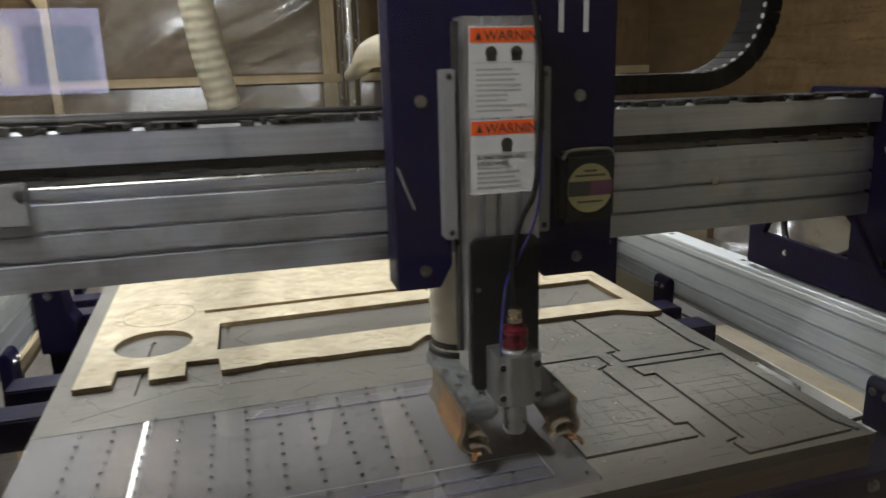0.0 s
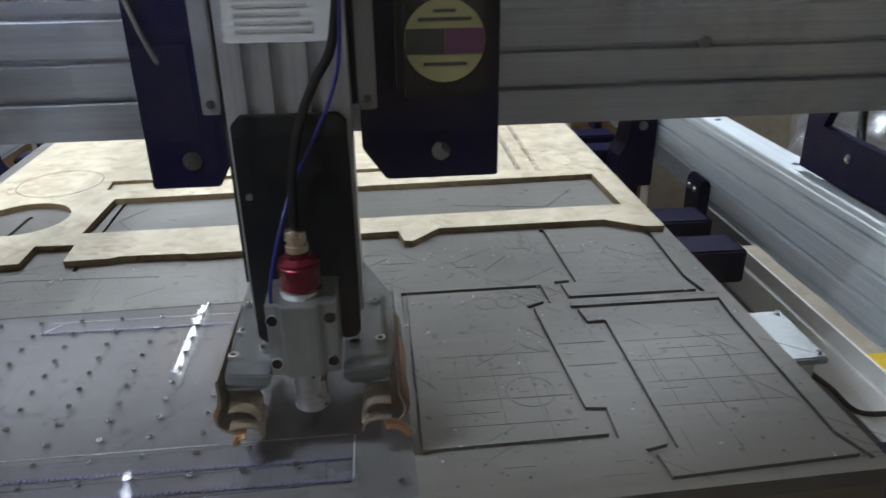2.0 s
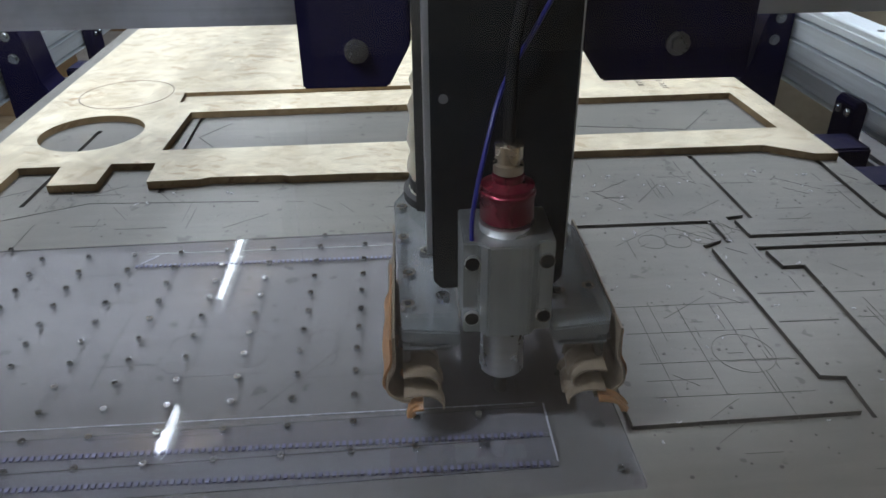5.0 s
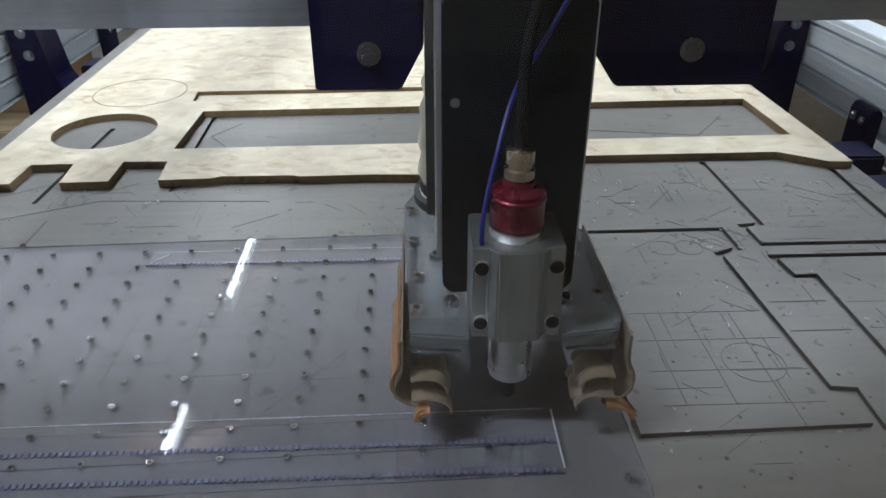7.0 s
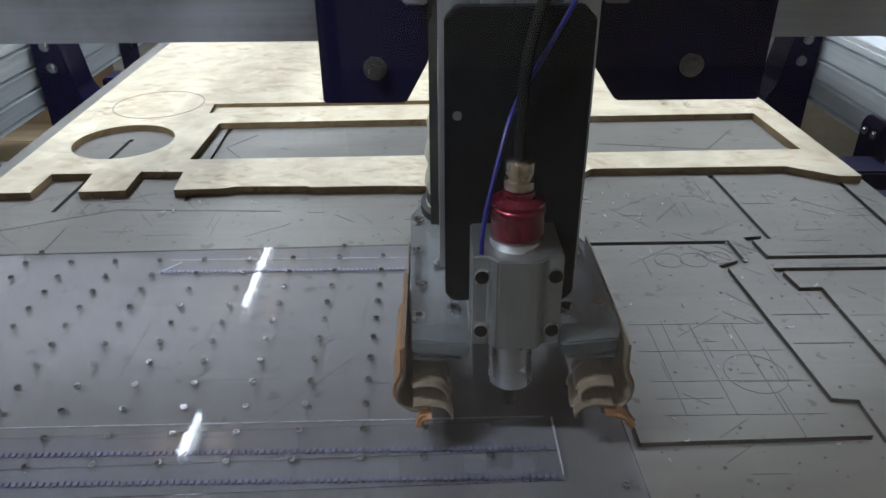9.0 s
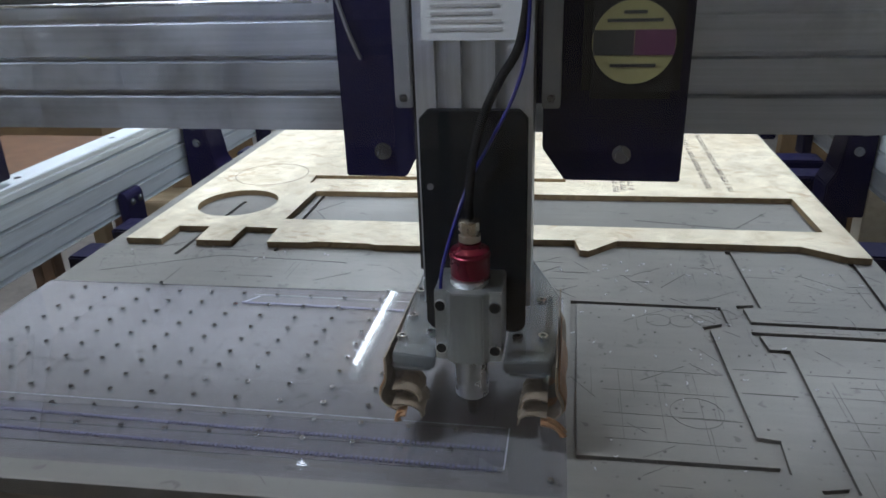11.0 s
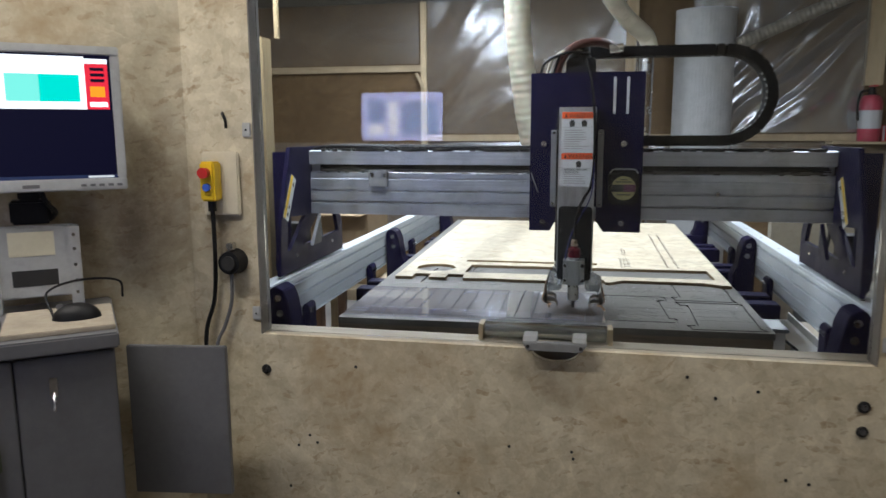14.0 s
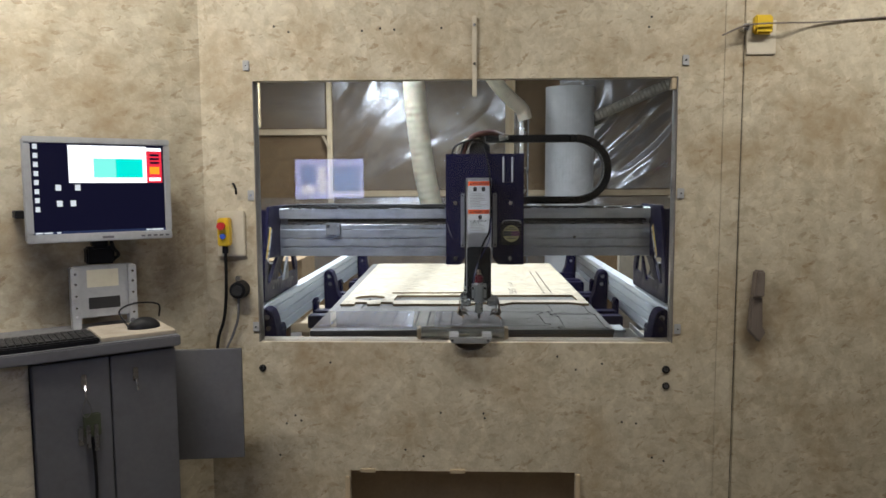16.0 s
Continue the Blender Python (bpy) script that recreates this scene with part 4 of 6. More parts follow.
part("cable_strip", box((-0.79, GY + 0.003, 1.4025), (0.80, GY + 0.060, 1.4085), 0.002), M_CABLE, gantry, "black rubber strip under the cables")
part("linear_rail", box((-0.80, GY + 0.004, 1.3295), (0.80, GY + 0.0199, 1.338), 0.001), M_RAILDARK, gantry, "greasy dark steel guide rail")
grease = bmesh.new()
rg = random.Random(6)
for _ in range(160):
    x = rg.uniform(-0.8, 0.8)
    L = rg.uniform(0.004, 0.03)
    bm_box(grease, (x, GY - 0.0085, 1.400 + rg.uniform(-0.002, 0.001)), (x + L, GY + 0.02 + rg.uniform(0, 0.03), 1.404 + rg.uniform(0.001, 0.006)), 0.0008)
for _ in range(150):
    x = rg.uniform(-0.8, 0.8)
    z = 1.3415 + rg.uniform(-0.007, 0.006)
    bm_box(grease, (x, GY + 0.001 + rg.uniform(0, 0.003), z), (x + rg.uniform(0.006, 0.04), GY + 0.012, z + rg.uniform(0.002, 0.007)), 0.0008)
for _ in range(50):
    x = rg.uniform(-0.8, 0.8)
    bm_box(grease, (x, GY + 0.004, 1.3265), (x + rg.uniform(0.004, 0.02), GY + 0.012, 1.3295 + rg.uniform(0, 0.002)), 0.0005)
tagged(part("grease", grease, M_RUBBER, gantry, "dark crumbs of grease and dust"), kind="stuff")
part("stop_block", box((-0.622, GY - 0.014, 1.280), (-0.557, GY + 0.001, 1.337), 0.002), M_STRIP, gantry, "small grey stop bracket")
for x in (-0.61, -0.565):
    bolt_head(gantry, (x, GY - 0.014, 1.322), (0, -1, 0), 0.005, 0.004)
part("stop_rod", cyl((-0.553, GY - 0.006, 1.327), (-0.10, GY - 0.006, 1.327), 0.0028, None, 10), M_STEEL, gantry)
bolt_head(gantry, (0.50, GY, 1.268), (0, -1, 0), 0.005, 0.006, M_STEEL)
cb = bmesh.new()
for k in range(4):
    pts = [(-0.86, GY + 0.03, 1.36), (-0.80, GY + 0.03 + 0.01 * k, 1.412), (-0.5, GY + 0.02 + 0.012 * k, 1.411 + 0.004 * (k % 2)), (-0.2, GY + 0.03 + 0.01 * k, 1.411), (0.06, GY + 0.04, 1.412)]
    bm_tube(cb, pts, 0.006, 8, 6)
part("cables", cb, M_BLACK, gantry, "black cables lying along the beam")
for s in (-1, 1):
    op = [(0.03, 1.012), (0.045, 1.17), (0.135, 1.415), (0.47, 1.415), (0.53, 1.26), (0.62, 1.12), (0.62, 1.012)]
    e = part("end_plate", prism(op, "x", s * 0.836, s * 0.850, 0.002), M_BLUE, gantry, "navy steel end plate")
    carve(e, [prism(q, "x", s * 0.80, s * 0.88) for q in ([(0.098, 1.195), (0.250, 1.185), (0.115, 1.085), (0.088, 1.085)], [(0.375, 1.185), (0.535, 1.185), (0.575, 1.09), (0.22, 1.085)])])
    part("flange", box((s * 0.850, 0.150, 1.03), (s * 0.905, 0.160, 1.40), 0.002), M_BLUE, e)
    # slanting caution sticker on the inner side
    mm = Matrix.Translation((s * 0.8352, 0.118 if s < 0 else 0.225, 1.255)) @ Matrix.Rotation(radians(-30), 4, "X")
    part("caution_sticker", box((-0.0004, -0.021, -0.075), (0.0004, 0.021, 0.075), 0, mm), M_PAPER, e, "white and yellow caution sticker")
    part("sticker_band", box((-0.0008, -0.020, -0.074), (0.0008, -0.003, 0.074), 0, mm), M_YELLOW, e, "yellow band")
    q = bmesh.new()
    for k, zz in enumerate((-0.055, -0.03, 0.05)):
        bm_box(q, (-0.0011, 0.002, zz - 0.007), (0.0011, 0.012, zz + 0.007), 0.001, mm)
    part("sticker_pictures", q, M_INK, e)
    lettering("CAUTION", 0.016, mm @ Matrix.Translation((-s * 0.0011, -0.004, -0.045)) @ Matrix.Rotation(radians(-90 * s), 4, "Y") @ Matrix.Rotation(radians(0), 4, "Z") @ Matrix.Rotation(radians(90), 4, "Z") @ Matrix.Rotation(radians(90 - 90 * s), 4, "Y"), M_INK, e)
    part("wheel_carriage", box((s * 0.8512, 0.09, 1.014), (s * 0.882, 0.58, 1.075), 0.006), M_BLUE, gantry, "navy wheel carriage")
    for y in (0.16, 0.50):
        part("wheel", cyl((s * 0.858, y, 1.031), (s * 0.870, y, 1.031), 0.0268, None, 24), M_STEEL, gantry, "steel guide wheel")
        bolt_head(gantry, (s * 0.8355, y, 1.06), (-s, 0, 0), 0.005, 0.004)
    part("drive_motor", box((s * 0.86, 0.27, 1.06), (s * 0.945, 0.355, 1.15), 0.006), M_BLACK, gantry, "black stepper motor")
    part("gear_box", cyl((s * 0.90, 0.31, 1.06), (s * 0.90, 0.31, 1.0), 0.035, None, 20), M_MILL, gantry)
    part("drag_cable", tube([(s * 0.9, 0.36, 1.1), (s * 0.88, 0.5, 1.03), (s * 0.93, 0.62, 1.12), (s * 0.90, 0.5, 1.3), (s * 0.87, 0.38, 1.40)], 0.007), M_BLACK, gantry)
    part("brace", prism([(0.22, 1.085), (0.30, 1.085), (0.30, 1.184)], "x", s * 0.80, s * 0.812, 0.001), M_GREY if s < 0 else M_BLUE, gantry, "slanting brace")

# ---- head carriage with spindle ----
HY = 0.232
head = thing("spindle_carriage", (XB, HY, 1.2), "navy router head with aluminium column and spindle", "router head")
PX0, PX1 = XB - 0.145, XB + 0.198
hp = [(PX0, 1.152), (PX0, 1.640), (PX1, 1.640), (PX1, 1.152), (XB + 0.085, 1.152), (XB + 0.062, 1.185), (XB + 0.062, 1.23), (XB - 0.062, 1.23), (XB - 0.062, 1.185), (XB - 0.08, 1.152)]
part("carriage_plate", prism(hp, "y", HY, HY + 0.012, 0.0015), M_BLUE, head, "navy steel carriage plate")
for x in (PX0, PX1 - 0.006):
    part("side_flange", box((x, HY + 0.0122, 1.152), (x + 0.006, HY + 0.062, 1.640), 0.001), M_BLUE, head)
for x in (XB - 0.103, XB + 0.140):
    for z in (1.180, 1.425):
        bolt_head(head, (x, HY, z), (0, -1, 0), 0.0068, 0.006, M_STEEL if z > 1.3 else M_SCREW)
for x in (XB + 0.108, XB + 0.147):
    part("slot_insert", box((x - 0.004, HY - 0.0012, 1.515), (x + 0.004, HY - 0.0002, 1.625), 0.0004), M_PAPER, head, "pale bar showing through a slot")
# square-profile column
EY = 0.182
col = [(XB - 0.055, EY + 0.045), (XB - 0.055, EY), (XB - 0.036, EY), (XB - 0.036, EY + 0.010), (XB - 0.026, EY + 0.010), (XB - 0.026, EY), (XB - 0.012, EY), (XB - 0.012, EY + 0.014), (XB - 0.002, EY + 0.014),
       (XB - 0.002, EY), (XB + 0.020, EY), (XB + 0.020, EY + 0.014), (XB + 0.030, EY + 0.014), (XB + 0.030, EY), (XB + 0.055, EY), (XB + 0.055, EY + 0.045)]
part("column", prism(col, "z", 1.032, 1.535), M_ALU_Z, head, "slotted aluminium column")
for x0 in (XB - 0.079, XB + 0.062):
    sp = part("guide_strip", box((x0, EY + 0.016, 1.232), (x0 + 0.017, EY + 0.046, 1.468), 0.0015), M_STRIP, head, "light grey metal guide strip")
    for z in (1.242, 1.458):
        bolt_head(sp, (x0 + 0.0085, EY + 0.016, z), (0, -1, 0), 0.003, 0.002)
part("gear_rack", box((XB - 0.062, EY + 0.02, 1.06), (XB - 0.0555, EY + 0.035, 1.53), 0), M_RUBBER, head)


def sticker(z1, z0, words):
    y = EY - 0.0008
    s = part("warning_sticker", box((XB - 0.047, y, z0), (XB + 0.047, EY - 0.0001, z1), 0), M_PAPER, head, "white and orange warning sticker")
    part("orange_band", box((XB - 0.046, y - 0.0006, z1 - 0.021), (XB + 0.046, y - 0.0001, z1 - 0.002), 0), M_ORANGE, s)
    lettering("WARNING", 0.0185, Matrix.Translation((XB - 0.026, y - 0.0008, z1 - 0.0185)) @ Matrix.Rotation(radians(90), 4, "X"), M_INK, s)
    pic = prism([(XB - 0.038, z1 - 0.0175), (XB - 0.030, z1 - 0.0175), (XB - 0.034, z1 - 0.006)], "y", y - 0.0010, y - 0.0007)
    part("hazard_triangle", pic, M_INK, s)
    pb = bmesh.new()
    for cx in ((XB + 0.006,) if words else (XB - 0.016, XB + 0.020)):
        bm_cyl(pb, (cx, y - 0.0001, z1 - 0.034), (cx, y - 0.0007, z1 - 0.034), 0.0085, None, 20)
        bm_box(pb, (cx - 0.007, y - 0.0007, z1 - 0.045), (cx + 0.007, y - 0.0001, z1 - 0.034), 0.001)
    part("pictograms", pb, M_INK, s)
    ln = bmesh.new()
    zz = z1 - (0.066 if words else 0.056)
    rr = random.Random(3)
    while zz > z0 + 0.004:
        bm_box(ln, (XB - 0.038, y - 0.0006, zz - 0.0014), (XB + rr.uniform(0.005, 0.04), y - 0.0001, zz + 0.0014), 0)
        zz -= 0.0068
    bm_box(ln, (XB - 0.044, y - 0.0006, z1 - 0.0475), (XB + 0.044, y - 0.0001, z1 - 0.0468), 0)
    part("small_print", ln, M_INKGREY, s, "unreadable rows of small print")
    if words:
        lettering("FLYING DEBRIS AND\nLOUD NOISE", 0.0078, Matrix.Translation((XB - 0.038, y - 0.0008, z1 - 0.0545)) @ Matrix.Rotation(radians(90), 4, "X"), M_INK, s)


sticker(1.522, 1.402, False)
sticker(1.400, 1.297, True)
# dark mounting plate for the spindle
pl = [(XB - 0.051, 1.014), (XB - 0.051, 1.228), (XB - 0.043, 1.236), (XB + 0.043, 1.236), (XB + 0.051, 1.228), (XB + 0.051, 1.014), (XB + 0.045, 1.007), (XB - 0.045, 1.007)]
dp = part("mounting_plate", prism(pl, "y", EY - 0.012, EY - 0.0005, 0.001), M_DARKPLATE, head, "dark anodised mounting plate")
for x, z in ((XB - 0.022, 1.216), (XB + 0.022, 1.216), (XB - 0.022, 1.10), (XB + 0.022, 1.10)):
    part("screw_hole", cyl((x, EY - 0.0119, z), (x, EY - 0.0126, z), 0.0032, None, 14), M_CABLE, dp)
part("worn_spot", cyl((XB - 0.042, EY - 0.0119, 1.162), (XB - 0.042, EY - 0.0126, 1.162), 0.0034, None, 14), M_GREY, dp)
# spindle
SY = 0.138
sp = part("spindle_block", prism([(XB - 0.032, SY + 0.031), (XB - 0.032, SY - 0.022), (XB - 0.021, SY - 0.022), (XB - 0.015, SY - 0.029), (XB + 0.015, SY - 0.029), (XB + 0.021, SY - 0.022), (XB + 0.032, SY - 0.022), (XB + 0.032, SY + 0.031)], "z", 1.003, 1.078, 0.0012), M_MILL, head, "milled aluminium spindle clamp")
for x in (XB - 0.026, XB + 0.026):
    for z in (1.017, 1.063):
        bm = cyl((x, SY - 0.0222, z), (x, SY - 0.0249, z), 0.0050, None, 16)
        part("socket_bolt", bm, M_CABLE, sp)
        part("bolt_rim", cyl((x, SY - 0.0221, z), (x, SY - 0.0246, z), 0.0058, None, 16), M_STEEL, sp)
sb = bmesh.new()
bm_lathe(sb, (XB, SY, 0), [(0.0150, 0.953), (0.0172, 0.955), (0.0172, 1.0032)], 32)
part("spindle_nose", sb, M_POLISH, head, "turned metal spindle nose", True)
cb2 = bmesh.new()
bm_lathe(cb2, (XB, SY, 0), [(0.0042, 0.929), (0.0056, 0.931), (0.0058, 0.953)], 20)
part("collet", cb2, M_RUBBER, head, "dark collet nut and cutter", True)
rb = bmesh.new()
bm_lathe(rb, (XB, SY, 0), [(0.019, 1.078), (0.0195, 1.080), (0.0195, 1.084), (0.0175, 1.085)], 32)
part("lock_ring", rb, M_STEEL, head, "bright steel ring", True)
rc = bmesh.new()
bm_lathe(rc, (XB, SY, 0), [(0.0165, 1.085), (0.0188, 1.087), (0.0188, 1.104), (0.0196, 1.105), (0.0196, 1.108), (0.0185, 1.109), (0.0185, 1.112), (0.011, 1.115), (0.011, 1.119), (0.008, 1.120)], 32)
part("connector_collar", rc, M_RED, head, "red anodised connector collar", True)
nb = bmesh.new()
bm_lathe(nb, (XB, SY, 0), [(0.0085, 1.120), (0.0105, 1.121), (0.0105, 1.127), (0.0085, 1.128), (0.0085, 1.131), (0.0103, 1.132), (0.0103, 1.141), (0.0070, 1.143)], 18)
part("cable_gland", nb, M_BRASS, head, "nickel-plated cable gland", True)
part("spindle_cable", tube([(XB, SY, 1.141), (XB, SY + 0.002, 1.165), (XB + 0.003, SY + 0.014, 1.20), (XB + 0.012, EY - 0.018, 1.235), (XB + 0.026, EY - 0.012, 1.265), (XB + 0.044, EY - 0.010, 1.30), (XB + 0.052, EY - 0.010, 1.38), (XB + 0.050, EY - 0.010, 1.50), (XB + 0.04, EY + 0.02, 1.60), (XB + 0.02, HY + 0.02, 1.68)], 0.0042), M_CABLE, head, "black spindle cable", True)
part("air_tube", tube([(XB - 0.026, SY - 0.020, 1.068), (XB - 0.025, SY - 0.012, 1.095), (XB - 0.015, SY + 0.006, 1.135), (XB - 0.002, EY - 0.019, 1.172), (XB + 0.018, EY - 0.019, 1.210), (XB + 0.040, EY - 0.018, 1.255), (XB + 0.050, EY - 0.014, 1.30), (XB + 0.053, EY - 0.012, 1.40)], 0.0017, 8), M_BLUETUBE, head, "blue air tube", True)
# round-dialled device
dev = part("tape_reel", box((XB + 0.098, HY - 0.034, 1.240), (XB + 0.186, HY - 0.0005, 1.346), 0.008), M_BLACK, head, "black reel with a yellow dial")
part("dial", cyl((XB + 0.142, HY - 0.0342, 1.292), (XB + 0.142, HY - 0.0360, 1.292), 0.0365, None, 40), M_YELLOWDULL, dev, "faded yellow dial")
part("dial_band", prism([(XB + 0.1065, 1.281), (XB + 0.142, 1.281), (XB + 0.142, 1.303), (XB + 0.1065, 1.303)], "y", HY - 0.0368, HY - 0.0361), M_INK, dev)
part("dial_patch", prism([(XB + 0.1425, 1.281), (XB + 0.1775, 1.281), (XB + 0.1775, 1.303), (XB + 0.1425, 1.303)], "y", HY - 0.0368, HY - 0.0361), M_PURPLE, dev, "purple patch")
dl = bmesh.new()
for zz, w in ((1.318, 0.010), (1.311, 0.024), (1.272, 0.020)):
    bm_box(dl, (XB + 0.142 - w, HY - 0.0366, zz - 0.0015), (XB + 0.142 + w, HY - 0.0361, zz + 0.0015), 0)
part("dial_print", dl, M_INK, dev)
part("clamp_strap", tube([(XB + 0.100, HY - 0.030, 1.336), (XB + 0.110, HY - 0.033, 1.348), (XB + 0.142, HY - 0.034, 1.350), (XB + 0.174, HY - 0.033, 1.348), (XB + 0.184, HY - 0.030, 1.336)], 0.0022, 8), M_MILL, dev, "grey metal clamp")
# little hanging pendant on the plate
part("loose_plug", tube([(XB - 0.140, HY - 0.004, 1.335), (XB - 0.128, HY - 0.008, 1.30), (XB - 0.118, HY - 0.008, 1.275)], 0.0022, 8), M_GREY, head, "loose grey plug on a wire")
# top of the head
part("lift_motor", box((XB - 0.04, HY + 0.02, 1.60), (XB + 0.05, HY + 0.11, 1.685), 0.006), M_BLACK, head, "black lift motor")
part("motor_cap", cyl((XB, HY + 0.065, 1.685), (XB, HY + 0.065, 1.72), 0.035, 0.03, 24), M_BLACK, head)
part("cable_bundle", tube([(XB - 0.07, HY + 0.03, 1.641), (XB - 0.05, HY + 0.02, 1.69), (XB - 0.005, HY + 0.03, 1.725), (XB + 0.06, HY + 0.06, 1.735), (XB + 0.12, HY + 0.14, 1.72)], 0.013), painted("red-brown sleeve", (0.10, 0.026, 0.02), 0.6), head, "red-brown sleeved cable bundle", True)
for k in range(3):
    part("cable", tube([(XB - 0.12 + 0.02 * k, HY + 0.025, 1.63), (XB - 0.10 + 0.02 * k, HY + 0.01, 1.675 + 0.008 * k), (XB - 0.03, HY + 0.02 * k, 1.70 + 0.01 * k), (XB + 0.03, HY + 0.05, 1.70)], 0.0045, 8), M_CREAM if k == 1 else M_BLACK, head)
part("shiny_plug", cyl((XB + 0.09, HY + 0.03, 1.71), (XB + 0.13, HY + 0.03, 1.715), 0.012, None, 16), M_STEEL, head)
# energy chain
chain = thing("cable_chain", (0.4, 0.42, 1.42), "black plastic cable chain looped over the beam", "cable chain")
CY = 0.42
R = (1.715 - 1.432) / 2
path = [(XB + 0.02 + k * 0.022, 1.715) for k in range(int((0.50 - XB) / 0.022))]
path += [(0.52 + R * math.sin(a), 1.715 - R + R * math.cos(a)) for a in [math.pi * k / 20 for k in range(21)]]
path += [(0.52 - k * 0.022, 1.432) for k in range(1, 18)]
lk = bmesh.new()
bm_box(lk, (-0.0125, -0.038, -0.0165), (0.0100, 0.038, 0.0165), 0.002)
bm_box(lk, (0.006, -0.033, -0.012), (0.0125, 0.033, 0.012), 0.002)
link_me = bpy.data.meshes.new("link")
lk.to_mesh(link_me)
lk.free()
link_me.materials.append(M_CABLE)
# pale tabs on the bend's links, painting in the highlights of its rungs
rg_me = bpy.data.meshes.new("rung_glint")
rgb = box((-0.004, -0.0375, -0.0195), (0.004, -0.030, -0.0166), 0.0008)
rgb.to_mesh(rg_me)
rgb.free()
rg_me.materials.append(M_GREYLIGHT)
for (x0, z0), (x1, z1) in zip(path, path[1:]):
    if x0 > 0.5 and z0 < 1.66:
        o = new("rung_glint", rg_me)
        o.parent = chain
        o.matrix_parent_inverse = chain.matrix_world.inverted()
        o.matrix_basis = Matrix.Translation(((x0 + x1) / 2, CY, (z0 + z1) / 2)) @ Matrix.Rotation(-math.atan2(z1 - z0, x1 - x0), 4, "Y")
    o = new("link", link_me)
    o.parent = chain
    o.matrix_parent_inverse = chain.matrix_world.inverted()
    o.matrix_basis = Matrix.Translation(((x0 + x1) / 2, CY, (z0 + z1) / 2)) @ Matrix.Rotation(-math.atan2(z1 - z0, x1 - x0), 4, "Y")

# ---- dust shoe with leather skirt ----
SZ = 1.0
shoe = thing("dust_shoe", (XB, 0.25, 0.93), "clear acrylic dust shoe with curled tan leather skirt", "dust shoe")
sx = 0.083
so = [(XB - sx + 0.006, 0.118), (XB - 0.034, 0.112), (XB - 0.034, 0.205), (XB + 0.034, 0.205), (XB + 0.034, 0.112), (XB + sx - 0.006, 0.118), (XB + sx, 0.135), (XB + sx, 0.265), (XB + 0.035, 0.40), (XB - 0.055, 0.40), (XB - sx, 0.33)]
part("top_plate", prism(so, "z", SZ - 0.006, SZ + 0.006, 0.0015), M_ACRYL, shoe, "scuffed clear acrylic plate")
for s in (-1, 1):
    a, b = sorted((XB + s * 0.036, XB + s * (sx - 0.003)))
    part("front_block", box((a, 0.1165, SZ - 0.015), (b, 0.150, SZ - 0.0065), 0.004), M_ACRYL, shoe, "second acrylic layer")
    part("side_wall", box((XB + s * (sx - 0.012), 0.125, SZ - 0.05), (XB + s * (sx - 0.006), 0.27, SZ - 0.0065), 0.001), M_ACRYL, shoe)
for x, y in ((XB - 0.075, 0.31), (XB - 0.074, 0.25), (XB - 0.070, 0.19), (XB - 0.045, 0.155), (XB - 0.072, 0.145), (XB + 0.045, 0.155), (XB + 0.070, 0.16), (XB + 0.065, 0.24), (XB - 0.055, 0.225)):
    b = part("bolt", cyl((x, y, SZ + 0.006), (x, y, SZ + 0.0115), 0.0058, 0.0054, 16), M_STEEL, shoe)
    part("socket", cyl((x, y, SZ + 0.0116), (x, y, SZ + 0.0119), 0.0027, None, 6), M_INK, b)


def flap(points, y0, y1, thick=0.0028, wave=0.003, droop=0.0):
    """A leather strip: a curled side line (x, z) carried along y with a slight wave."""
    path = smooth_path([(x, 0, z) for x, z in points], 6)
    bm = bmesh.new()
    n = 12
    rows = []
    for off in (0, 1):
        grid = []
        for i, p in enumerate(path):
            d = (path[min(i + 1, len(path) - 1)] - path[max(i - 1, 0)]).normalized()
            nn = Vector((-d.z, 0, d.x)) * (thick * off)
            u = i / (len(path) - 1)
            grid.append([bm.verts.new((p.x + nn.x + wave * u * math.sin(3.1 * k / n * 3.14), y0 + (y1 - y0) * k / n + 0.004 * u * math.sin(k), p.z + nn.z + 0.002 * u * math.cos(1.7 * k) - droop * (1 - k / n) ** 3)) for k in range(n + 1)])
        rows.append(grid)
    for grid in rows:
        for a, b in zip(grid, grid[1:]):
            for k in range(n):
                bm.faces.new((a[k], a[k + 1], b[k + 1], b[k]))
    A, B = rows
    for i in range(len(path) - 1):
        bm.faces.new((A[i][0], A[i + 1][0], B[i + 1][0], B[i][0]))
        bm.faces.new((A[i][n], B[i][n], B[i + 1][n], A[i + 1][n]))
    for k in range(n):
        bm.faces.new((A[0][k], B[0][k], B[0][k + 1], A[0][k + 1]))
        bm.faces.new((A[-1][k], A[-1][k + 1], B[-1][k + 1], B[-1][k]))
    return bm


